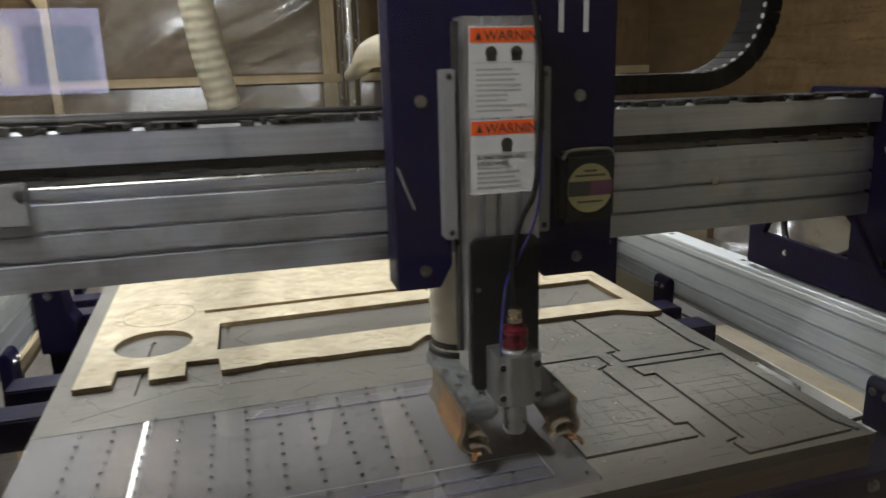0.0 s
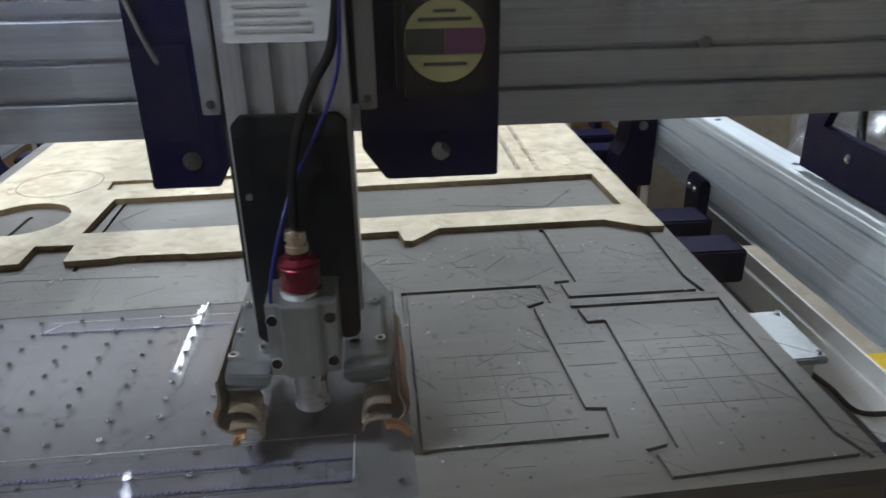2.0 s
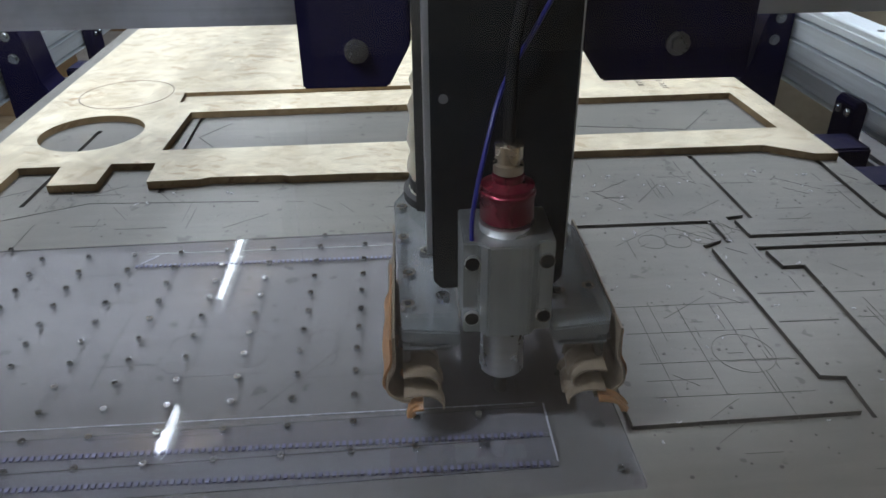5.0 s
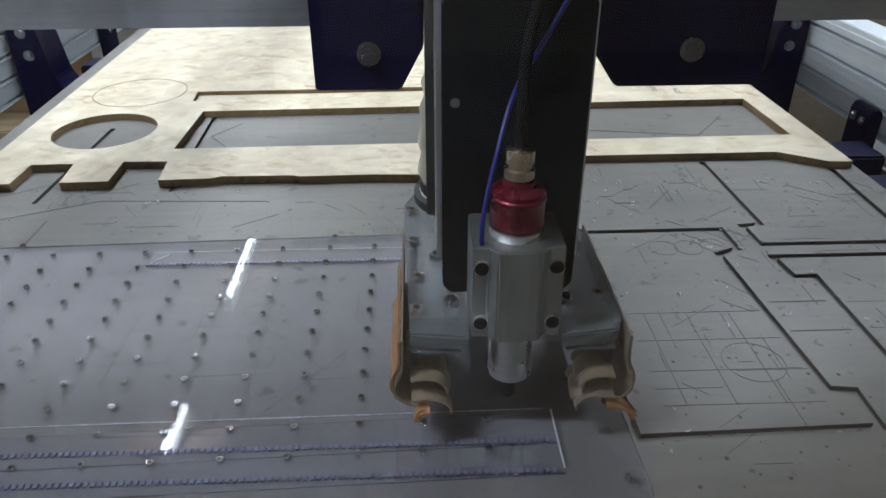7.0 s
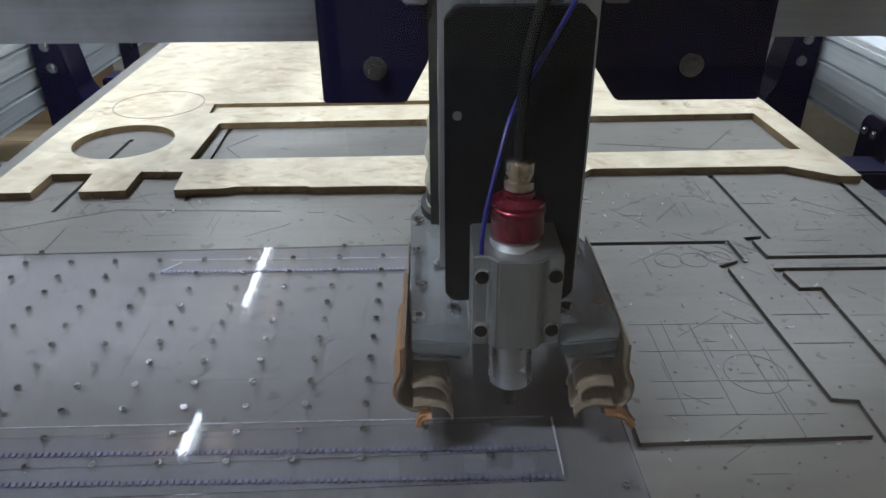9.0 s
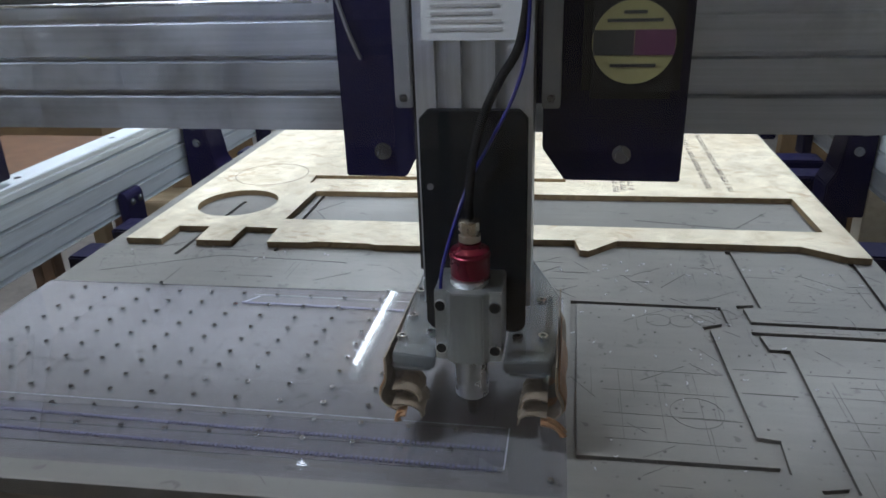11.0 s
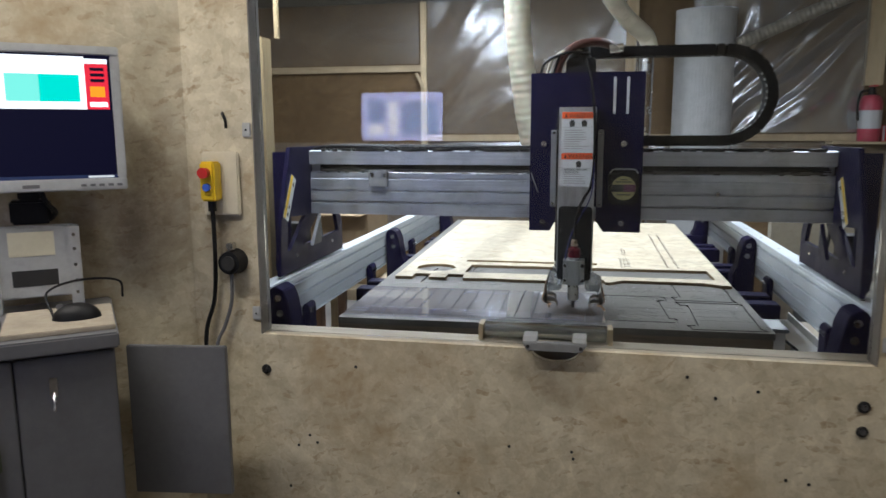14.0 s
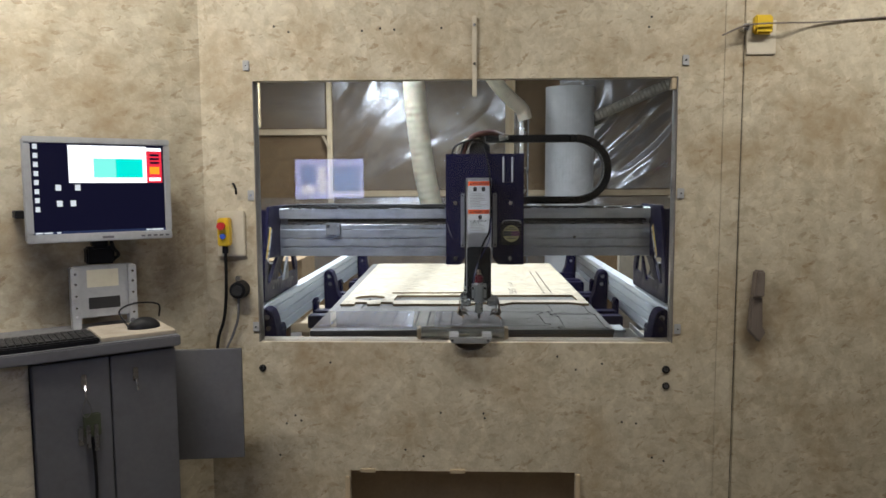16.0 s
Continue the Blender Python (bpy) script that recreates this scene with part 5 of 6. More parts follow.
for s in (-1, 1):
    e = XB + s * (sx + 0.001)
    for lay in range(2):
        f = e + s * 0.0026 * lay
        part("leather_side", flap([(f, 1.004 - 0.006 * lay), (f, 0.988), (f + s * 0.001, 0.974), (f + s * 0.006, 0.962), (f + s * 0.006, 0.951), (f - s * 0.003, 0.942), (f - s * 0.014, 0.938)], 0.112 + 0.006 * lay, 0.285 - 0.06 * lay, 0.0018, 0.0015),
             M_LEATHERDARK if lay else M_LEATHER, shoe, "stiff leather side curtain", True)
    for lay, (z, reach) in enumerate(((0.969, 0.026), (0.953, 0.029))):
        f = XB + s * (sx - 0.006)
        pts = [(f, z), (f - s * reach * 0.45, z + 0.001), (f - s * reach * 0.78, z - 0.002), (f - s * reach * 0.97, z - 0.008), (f - s * reach, z - 0.014)]
        part("leather_flap", flap(pts, 0.110 - 0.004 * lay, 0.150, 0.0014, 0.0010, 0.002), M_LEATHER, shoe, "curled tan leather flap", True)
    t0 = XB + s * (sx - 0.018)
    tip = [(t0 - s * 0.002, 0.947), (t0 + s * 0.005, 0.945), (t0 + s * 0.008, 0.941), (t0 + s * 0.008, 0.936)]
    if s > 0:
        t0 = XB + sx - 0.008
        tip = [(t0 - 0.004, 0.946), (t0 + 0.006, 0.944), (t0 + 0.013, 0.939), (t0 + 0.018, 0.932)]
    part("leather_tip", flap(tip, 0.102, 0.114, 0.0018, 0.003, 0.003), M_LEATHERDARK, shoe, "scorched orange leather tip", True)
hr = bmesh.new()
bm_lathe(hr, (XB - 0.020, 0.345, SZ + 0.006), [(0.053, 0), (0.053, 0.008), (0.047, 0.010), (0.047, 0.022)], 32)
part("hose_ring", hr, M_RUBBER, shoe, "black hose ring", True)
single("dust_hose", tube([(XB - 0.020, 0.345, 1.012), (XB - 0.020, 0.35, 1.06), (XB - 0.014, 0.38, 1.12), (XB - 0.002, 0.46, 1.18), (XB, 0.52, 1.27), (XB + 0.005, 0.58, 1.40), (XB + 0.04, 0.8, 1.50), (0.20, 1.9, 1.52), (0.40, 3.4, 1.47), (0.56, 4.78, 1.42)], 0.047, 20, 6, 0.0022, 0.026), M_HOSE, "ribbed translucent cream dust hose", "dust hose", "hoses", "", True)

# ---- things inside the booth ----
single("dust_hose", tube([(-0.55, 4.43, 2.955), (-0.53, 4.457, 2.434), (-0.50, 4.497, 2.099), (-0.44, 4.564, 1.631), (-0.36, 4.631, 1.229)], 0.112, 24, 6, 0.004, 0.066), M_HOSE, "wide milky plastic duct hose hanging from the lid", "duct hose", "hoses", "", True)
single("dust_hose", tube([(0.063, 4.029, 2.955), (0.211, 4.23, 2.608), (0.385, 4.43, 2.407), (0.559, 4.591, 2.273), (0.599, 4.618, 2.166)], 0.072, 22, 6, 0.003, 0.04), M_HOSE, "ribbed cream hose bending down to a metal pipe", "duct hose", "hoses", "", True)
single("duct_pipe", cyl((0.586, 4.899, 2.327), (0.573, 4.899, 0.0), 0.08, None, 28), M_GALV, "bright galvanised duct pipe", "duct pipe", "", "", True)
single("dust_hose", tube([(1.389, 5.1, 2.233), (1.657, 5.1, 2.34), (1.99, 5.033, 2.487), (2.393, 4.966, 2.648)], 0.056, 18, 6, 0.004, 0.04), M_HOSEGREY, "grey ribbed hose running up to a corner", "duct hose", "hoses", "", True)
wd = thing("filter_column", (1.135, 5.18, 0), "wide milky white pleated filter column against the back wall", "filter")
pleats = []
for k in range(96):
    a, rr = 2 * math.pi * k / 96, (0.266, 0.2648)[k % 2]
    pleats.append((1.135 + rr * math.cos(a), 5.18 + rr * math.sin(a) * 0.8))
part("shell", prism(pleats, "z", 0.0, 2.530), M_DUCT, wd)
part("top_ring", prism([(1.135 + 0.268 * math.cos(2 * math.pi * k / 48), 5.18 + 0.207 * math.sin(2 * math.pi * k / 48)) for k in range(48)], "z", 2.5305, 2.556, 0.002), M_DUCT, wd)
single("shelf_board", box((2.30, 5.20, 1.336), (3.10, BACK - 0.068, 1.360), 0.002), M_PINE_X, "narrow pine ledge on the back wall", "shelf")
EX = 2.63
bt = thing("fire_extinguisher", (EX, 5.31, 1.36), "pinkish red extinguisher with a white label on the ledge", "extinguisher")
cbm = bmesh.new()
bm_lathe(cbm, (EX, 5.31, 1.3605), [(0.091, 0), (0.096, 0.018), (0.096, 0.36), (0.066, 0.41), (0.037, 0.42)], 28)
part("body", cbm, painted("pinkish red enamel", (0.50, 0.07, 0.11), 0.35), bt, "", True)
part("label_band", cyl((EX, 5.31, 1.475), (EX, 5.31, 1.640), 0.0970, None, 28), M_PAPER, bt, "white label")
part("valve", cyl((EX, 5.31, 1.7805), (EX, 5.31, 1.85), 0.034, 0.028, 16), M_BLACK, bt)
part("lever", box((EX - 0.02, 5.22, 1.8502), (EX + 0.02, 5.34, 1.866), 0.003), M_REDP, bt)
part("discharge_hose", tube([(EX - 0.03, 5.30, 1.82), (EX - 0.10, 5.28, 1.80), (EX - 0.125, 5.27, 1.70), (EX - 0.115, 5.27, 1.55)], 0.011, 10), M_BLACK, bt)
bx = thing("small_carton", (2.82, 5.35, 1.36), "small red and white carton on the ledge", "carton")
part("body", box((2.742, 5.31, 1.3605), (2.900, 5.40, 1.505), 0.002), M_REDP, bx)
for x, w in ((2.748, 0.018), (2.80, 0.012), (2.868, 0.026)):
    part("stripe", box((x, 5.3088, 1.366), (x + w, 5.3099, 1.500), 0), M_PAPER, bx)
# clutter past the rails
ck = thing("cardboard_box", (-1.25, 1.9, 0.55), "plain brown cardboard box on a trestle", "carton", "boxes in the booth")
part("body", box((-1.45, 1.75, 0.62), (-1.08, 2.15, 1.02), 0.004), M_CARD, ck)
part("flap", box((-1.45, 1.60, 1.015), (-1.08, 1.755, 1.022), 0.002), M_CARD, ck)
tr = thing("trestle", (-1.25, 1.9, 0), "brown wooden trestle beside the machine", "trestle")
part("top", box((-1.5, 1.6, 0.56), (-1.0, 2.3, 0.62), 0.004), M_PINE_X, tr)
for x, y in ((-1.46, 1.66), (-1.04, 1.66), (-1.46, 2.24), (-1.04, 2.24)):
    part("leg", box((x - 0.025, y - 0.025, 0), (x + 0.025, y + 0.025, 0.56), 0.003), M_PINE, tr)
st = thing("stool", (-1.2, 1.05, 0), "dark brown wooden stool standing beside the rail", "stool")
DW = wood("dark wood", (0.14, 0.07, 0.035), (0.08, 0.04, 0.02), 2)
part("seat", box((-1.38, 0.88, 0.90), (-1.02, 1.24, 0.935), 0.008), DW, st)
for x, y in ((-1.35, 0.91), (-1.05, 0.91), (-1.35, 1.21), (-1.05, 1.21)):
    part("leg", box((x - 0.018, y - 0.018, 0), (x + 0.018, y + 0.018, 0.90), 0.003), DW, st)
part("rail", box((-1.332, 0.902, 0.5), (-1.068, 0.918, 0.54), 0.002), DW, st)
single("board_offcut", box((0.96, 1.55, 0.0), (1.40, 1.62, 1.12), 0.003), M_PADBOARD, "tan board offcut standing beside the rail", "board")
single("board_offcut", box((0.90, 2.2, 0.0), (1.55, 2.26, 1.05), 0.003), M_BROWN, "brown board leaning in the booth", "board")
bag = bmesh.new()
bmesh.ops.create_icosphere(bag, subdivisions=4, radius=0.22)
for v in bag.verts:
    v.co *= 1 + 0.22 * noise.fractal(v.co * 6, 0.8, 2.0, 3)
    v.co += Vector((1.28, 0.95, 0.86))
single("plastic_bag", bag, M_FILM, "crumpled clear plastic bag beside the rail", "plastic bag", "", "", True)
sd = thing("storage_box", (1.25, 0.95, 0), "grey storage box under a plastic bag", "box")
part("body", box((1.0, 0.7, 0.0), (1.55, 1.25, 0.70), 0.01), M_GREY, sd)
# white channel, yellow strip and aluminium block beside the bed
ch = thing("cable_channel", (0.84, 0.3, 0.74), "white steel channel beside the bed", "channel")
part("floor", box((0.80, 0.22, 0.742), (0.875, 0.84, 0.746), 0.0005), M_WHITE, ch)
part("lip", box((0.8705, 0.22, 0.7462), (0.875, 0.84, 0.775), 0.0005), M_WHITE, ch)
cp = thing("plywood_strip", (0.80, 0.3, 0.70), "pale plywood strip with a yellow mark under the rail", "board")
part("board", box((0.877, 0.21, 0.70), (1.08, 0.95, 0.712), 0.001), M_PADBOARD, cp)
part("yellow_mark", box((0.885, 0.40, 0.7122), (0.98, 0.50, 0.7135), 0), M_YELLOW, cp)
cl = thing("clamp_block", (0.68, 0.27, 0.84), "milled aluminium limit-switch block beside the bed", "metal block")
part("block", box((0.680, 0.33, 0.7465), (0.735, 0.43, 0.83), 0.002), M_WHITE, cl)
top_pl = part("cover_plate", box((0.672, 0.315, 0.8302), (0.742, 0.445, 0.842), 0.002), M_MILL, cl, "milled aluminium cover plate")
for x, y in ((0.682, 0.325), (0.732, 0.325), (0.682, 0.435), (0.732, 0.435)):
    part("bolt", cyl((x, y, 0.8421), (x, y, 0.846), 0.004, None, 10), M_STEEL, top_pl)
part("cable", tube([(0.735, 0.35, 0.80), (0.765, 0.33, 0.78), (0.80, 0.30, 0.755), (0.87, 0.27, 0.78)], 0.004, 8), M_BLACK, cl)

# ---- roller and handle at the sill ----
ro = thing("steel_roller", (0, -0.125, OZ0), "bright zinc-plated steel roller on wooden blocks on the sill", "roller")
rb = bmesh.new()
bm_cyl(rb, (-0.158, -0.142, 0.927), (0.160, -0.142, 0.927), 0.0235, None, 40)
bm_cyl(rb, (-0.162, -0.142, 0.927), (0.164, -0.142, 0.927), 0.0215, None, 40)
part("barrel", rb, M_ZINC, ro, "bright zinc-plated barrel", True)
for x in (-0.178, 0.166):
    part("end_block", box((x, -0.169, OZ0), (x + 0.014, -0.115, 0.946), 0.0015), M_PINE_X, ro, "small wooden end block")
hd = thing("pull_handle", (0.033, -0.24, 0.88), "grey plastic pull handle on the viewing pane", "handle")
for x in (-0.050, 0.076):
    arm = [(-0.1935, 0.914), (-0.1935, 0.940), (-0.236, 0.938), (-0.258, 0.930), (-0.258, 0.9285), (-0.232, 0.914)]
    part("foot", prism(arm, "x", x, x + 0.036, 0.002), M_GREYPLASTIC, hd)
part("grip", prism([(-0.052, 0.928), (0.114, 0.928), (0.100, 0.906), (-0.038, 0.906)], "y", -0.263, -0.240, 0.002), M_GREYPLASTIC, hd, "grey plastic grip")
for x in (-0.036, 0.098):
    part("screw", cyl((x, -0.2625, 0.918), (x, -0.2640, 0.918), 0.0048, None, 14), M_INK, hd)
wp = thing("wooden_wedge", (0.0, -0.2, OZ0), "little pale wooden wedge behind the handle", "wedge")
part("body", box((-0.025, -0.2, OZ0 - 0.0005), (0.028, -0.17, OZ0 + 0.008), 0.002), M_PINE_X, wp)

# ---- on the outer wall ----
for x, z in ((-0.808, 1.955), (0.822, 1.957), (-0.803, 1.470), (0.815, 1.470), (-0.797, 0.963), (0.815, 0.958)):
    c = thing("pane_clip", (x, WALL_Y, z), "small grey clip that holds the viewing pane", "clip", "pane clips")
    part("plate", box((x - 0.012, WALL_Y - 0.006, z - 0.019), (x + 0.012, WALL_Y - 0.0005, z + 0.019), 0.002), M_GREYLIGHT, c)
    part("screw", cyl((x, WALL_Y - 0.006, z), (x, WALL_Y - 0.008, z), 0.003, None, 10), M_STEEL, c)
hb = thing("lift_bar", (0.05, WALL_Y, 2.0), "pale grey bar fixed over the viewing pane", "bar")
part("bar", box((0.040, WALL_Y - 0.014, 1.832), (0.058, WALL_Y - 0.0005, 2.125), 0.003), M_CREAM, hb)
for z in (1.95, 2.09):
    part("screw", cyl((0.048, WALL_Y - 0.018, z), (0.048, WALL_Y - 0.021, z), 0.005, None, 12), M_STEEL, hb)
for x, z, r in ((-0.776, 0.800, 0.014), (0.776, 0.800, 0.015), (0.777, 0.737, 0.014)):
    b = thing("wall_bolt", (x, WALL_Y, z), "dark bolt head sunk in the strand board", "bolt", "wall bolts")
    part("washer", cyl((x, WALL_Y - 0.0005, z), (x, WALL_Y - 0.003, z), r, None, 20), M_RUBBER, b)
    part("head", cyl((x, WALL_Y - 0.003, z), (x, WALL_Y - 0.008, z), r * 0.55, None, 6), M_SCREW, b)
rs = random.Random(8)
for k in range(26):
    x, z = rs.uniform(-0.75, 0.93), rs.choice((0.82, 0.60, 0.45, 2.1)) + rs.uniform(-0.03, 0.03)
    b = tagged(finish("wall_screw", cyl((x, WALL_Y - 0.0002, z), (x, WALL_Y - 0.0016, z), 0.0042, None, 10), M_RUBBER), "dark screw head in the strand board", "screw", "wall screws")
# stop button
es = thing("emergency_stop", (-0.88, WALL_Y, 1.32), "yellow emergency stop box on a cream backing board", "stop button")
part("backing", box((-0.935, WALL_Y - 0.014, 1.238), (-0.828, WALL_Y - 0.0005, 1.412), 0.004), M_CREAM, es, "cream backing board")
part("box", box((-0.919, WALL_Y - 0.058, 1.280), (-0.876, WALL_Y - 0.0142, 1.386), 0.005), M_YELLOW, es, "yellow plastic box")
part("stop_button", cyl((-0.899, WALL_Y - 0.058, 1.357), (-0.899, WALL_Y - 0.078, 1.357), 0.013, 0.0145, 24), M_REDP, es, "red mushroom button")
part("start_button", cyl((-0.896, WALL_Y - 0.058, 1.318), (-0.896, WALL_Y - 0.068, 1.318), 0.0105, None, 24), M_BLUEP, es, "blue push button")
part("gland", cyl((-0.897, WALL_Y - 0.035, 1.280), (-0.897, WALL_Y - 0.035, 1.252), 0.011, None, 16), M_BLACK, es)
part("cable", tube([(-0.897, WALL_Y - 0.035, 1.255), (-0.90, WALL_Y - 0.03, 1.12), (-0.915, WALL_Y - 0.02, 1.0), (-0.94, WALL_Y - 0.03, 0.90), (-0.945, WALL_Y - 0.03, 0.7)], 0.006, 8), M_BLACK, es, "black cable", True)
so_ = thing("cable_socket", (-0.853, WALL_Y, 1.11), "round black socket with a hanging cable", "socket")
part("body", cyl((-0.853, WALL_Y - 0.0005, 1.11), (-0.853, WALL_Y - 0.045, 1.11), 0.036, 0.031, 28), M_BLACK, so_)
part("rim", cyl((-0.853, WALL_Y - 0.045, 1.11), (-0.853, WALL_Y - 0.05, 1.11), 0.02, None, 20), M_RUBBER, so_)
part("latch", box((-0.862, WALL_Y - 0.04, 1.145), (-0.844, WALL_Y - 0.01, 1.165), 0.003), M_STEEL, so_)
part("cable", tube([(-0.853, WALL_Y - 0.03, 1.08), (-0.86, WALL_Y - 0.025, 1.0), (-0.885, WALL_Y - 0.02, 0.93), (-0.91, WALL_Y - 0.03, 0.86), (-0.915, WALL_Y - 0.03, 0.7)], 0.005, 8), M_GREY, so_, "grey cable", True)
single("wire_hook", tube([(-0.872, WALL_Y - 0.001, 1.515), (-0.862, WALL_Y - 0.02, 1.512), (-0.855, WALL_Y - 0.02, 1.495), (-0.856, WALL_Y - 0.015, 1.475)], 0.004, 8), M_BLACK, "small black wire hook on the wall", "hook")
# opening near the floor
for x0, x1, z0, z1 in ((-0.460, -0.4415, 0.0, 0.37), (0.4375, 0.455, 0.0, 0.385)):
    setting("trim", box((x0, WALL_Y - 0.012, z0), (x1, WALL_Y - 0.0005, z1), 0.002), M_PINE, "pine trim beside the low opening")
for x in (-0.40, -0.05):
    single("latch_block", box((x, WALL_Y - 0.012, 0.386), (x + 0.06, WALL_Y - 0.0005, 0.402), 0.002), M_PINE_X, "small wooden turn block over the low opening", "block", "turn blocks")
setting("hatch_back", box((-0.5, 0.10, 0), (0.5, 0.118, 0.45), 0.002), M_CARD, "brown board inside the low opening")

# ---- door on the right ----
door = thing("door_1", (1.53, WALL_Y, 0), "strand board booth door, shut", "door", "", "structure")
part("leaf", box((1.0325, WALL_Y - 0.004, 0.01), (2.014, WALL_Y + 0.016, 2.98), 0.002), M_OSB, door)
dh = part("door_handle", prism([(1.080, 1.085), (1.088, 1.185), (1.118, 1.185), (1.118, 1.085)], "y", WALL_Y - 0.052, WALL_Y - 0.0045, 0.006), M_HANDLEWOOD, door, "worn dark wooden door handle")
part("wedge", prism([(1.070, 0.955), (1.078, 1.0845), (1.118, 1.0845), (1.122, 0.965), (1.136, 0.955), (1.112, 0.912), (1.092, 0.935)], "y", WALL_Y - 0.034, WALL_Y - 0.0045, 0.005), M_HANDLEWOOD, dh, "chipped wooden wedge")
hp_ = part("hasp_plate", box((1.036, WALL_Y - 0.010, 1.972), (1.142, WALL_Y - 0.0045, 2.095), 0.002), M_CREAM, door, "cream backing plate")
part("padlock", box((1.055, WALL_Y - 0.042, 2.042), (1.118, WALL_Y - 0.0105, 2.108), 0.006), M_YELLOW, hp_, "yellow latch box")
lr = thing("latch_rod", (1.03, WALL_Y, 2.06), "thin black steel rod across the door top", "rod")
part("rod", tube([(0.935, WALL_Y - 0.05, 2.035), (1.02, WALL_Y - 0.055, 2.068), (1.15, WALL_Y - 0.050, 2.076), (1.32, WALL_Y - 0.013, 2.086), (1.75, WALL_Y - 0.010, 2.115)], 0.003, 8), M_HANDLEWOOD, lr)
part("holder", box((1.012, WALL_Y - 0.05, 2.052), (1.034, WALL_Y - 0.0025, 2.076), 0.003), M_STEEL, lr)
setting("door_edge", cyl((1.024, WALL_Y - 0.0065, 0.0), (1.030, WALL_Y - 0.0065, 2.04), 0.0011, None, 8), M_RUBBER, "thin wire down the door edge")

# ---- control desk by the slanted wall ----
def local(bm):
    bmesh.ops.transform(bm, matrix=SLANT, verts=bm.verts)
    return bm


def lbox(lo, hi, bevel=0.002):
    return local(box(lo, hi, bevel))


# along: 0 at the corner, minus to the left; out: from the wall
ca = thing("control_cabinet", tuple(slanted(0.45, 0.2, 0)), "grey laminate cabinet with a worktop and key hooks", "cabinet")
part("carcass", lbox((-0.645, 0.0, 0.0), (-0.228, 0.355, 0.990), 0.003), M_GREY, ca, "grey laminate body")
part("front_door", lbox((-0.428, 0.3555, 0.02), (-0.230, 0.374, 0.980), 0.003), M_GREY, ca, "grey laminate door")
part("front_door", lbox((-0.643, 0.3555, 0.02), (-0.432, 0.374, 0.980), 0.003), M_GREY, ca, "grey laminate door")
part("worktop", lbox((-1.3, 0.0, 0.9905), (-0.218, 0.40, 1.026), 0.004), M_GREY, ca, "grey worktop with a worn edge")
hinge = Matrix.Translation((-1.058, -0.446, 0)) @ Matrix.Rotation(radians(7.5), 4, "Z")
od = box((0.0, -0.009, 0.515), (0.262, 0.009, 0.920), 0.002, hinge)
part("open_door", od, M_GREY, ca, "grey cabinet door standing open")
for a in (-0.506, -0.356):
    h = part("key_hook", lbox((a - 0.008, 0.3742, 0.89), (a + 0.008, 0.379, 0.935), 0.002), M_STEEL, ca, "steel key hook")
    part("hook", local(tube([(a, 0.378, 0.90), (a, 0.392, 0.885), (a, 0.398, 0.87), (a, 0.394, 0.862)], 0.003, 8)), M_STEEL, h)
kb = thing("key_ring", tuple(slanted(0.445, 0.4, 0.8)), "bunch of keys on a green tag hanging on a hook", "keys")
part("tag", lbox((-0.516, 0.385, 0.74), (-0.466, 0.394, 0.815), 0.004), painted("green tag", (0.07, 0.085, 0.045), 0.5), kb, "dull green tag")
part("ring", local(tube([(-0.506, 0.396, 0.865), (-0.519, 0.398, 0.825), (-0.506, 0.398, 0.806), (-0.493, 0.398, 0.825), (-0.505, 0.397, 0.865)], 0.0018, 6)), M_STEEL, kb)
for k in range(3):
    part("key", lbox((-0.531 + 0.022 * k, 0.394, 0.72 - 0.012 * k), (-0.519 + 0.022 * k, 0.397, 0.78), 0.001), M_SCREW, kb)
single("cable", local(tube([(-0.491, 0.385, 0.74), (-0.486, 0.386, 0.6), (-0.491, 0.386, 0.4), (-0.481, 0.386, 0.2)], 0.005, 8)), M_BLACK, "black cable hanging down the cabinet front", "cable")
setting("cabinet_side_panel", lbox((-1.3, 0.0, 0.0), (-0.650, 0.352, 0.985), 0.002), M_OSB, "strand board panel beside the cabinet")
ky = thing("keyboard", tuple(slanted(0.62, 0.3, 0.992)), "black keyboard lying on the worktop", "keyboard")
part("base", lbox((-0.90, 0.23, 1.0262), (-0.456, 0.385, 1.044), 0.004), M_BLACK, ky)
km = bmesh.new()
for i in range(22):
    for j in range(6):
        bm_box(km, (-0.89 + i * 0.0192, 0.24 + j * 0.0225, 1.0442), (-0.874 + i * 0.0192, 0.258 + j * 0.0225, 1.0495), 0)
part("keys", local(km), M_RUBBER, ky)
pad = thing("mouse_pad", tuple(slanted(0.3, 0.2, 0.992)), "cream board under the mouse", "mouse pad")
part("board", lbox((-0.45, 0.14, 1.0262), (-0.223, 0.37, 1.038), 0.002), M_PADBOARD, pad)
ms = thing("computer_mouse", tuple(slanted(0.27, 0.25, 1.004)), "black computer mouse on the cream board", "mouse")
mb = bmesh.new()
bmesh.ops.create_uvsphere(mb, u_segments=24, v_segments=12, radius=1)
for v in mb.verts:
    v.co = Vector((-0.300 + v.co.x * 0.052, 0.27 + v.co.y * 0.032, 1.0385 + max(v.co.z, 0) * 0.036))
part("body", local(mb), M_BLACK, ms, "", True)
part("wheel", local(cyl((-0.333, 0.266, 1.068), (-0.333, 0.274, 1.068), 0.008, None, 14)), M_GREY, ms)
part("cable", local(tube([(-0.348, 0.27, 1.046), (-0.36, 0.20, 1.09), (-0.29, 0.12, 1.10), (-0.20, 0.06, 1.08), (-0.19, 0.03, 1.03)], 0.003, 8)), M_BLACK, ms)

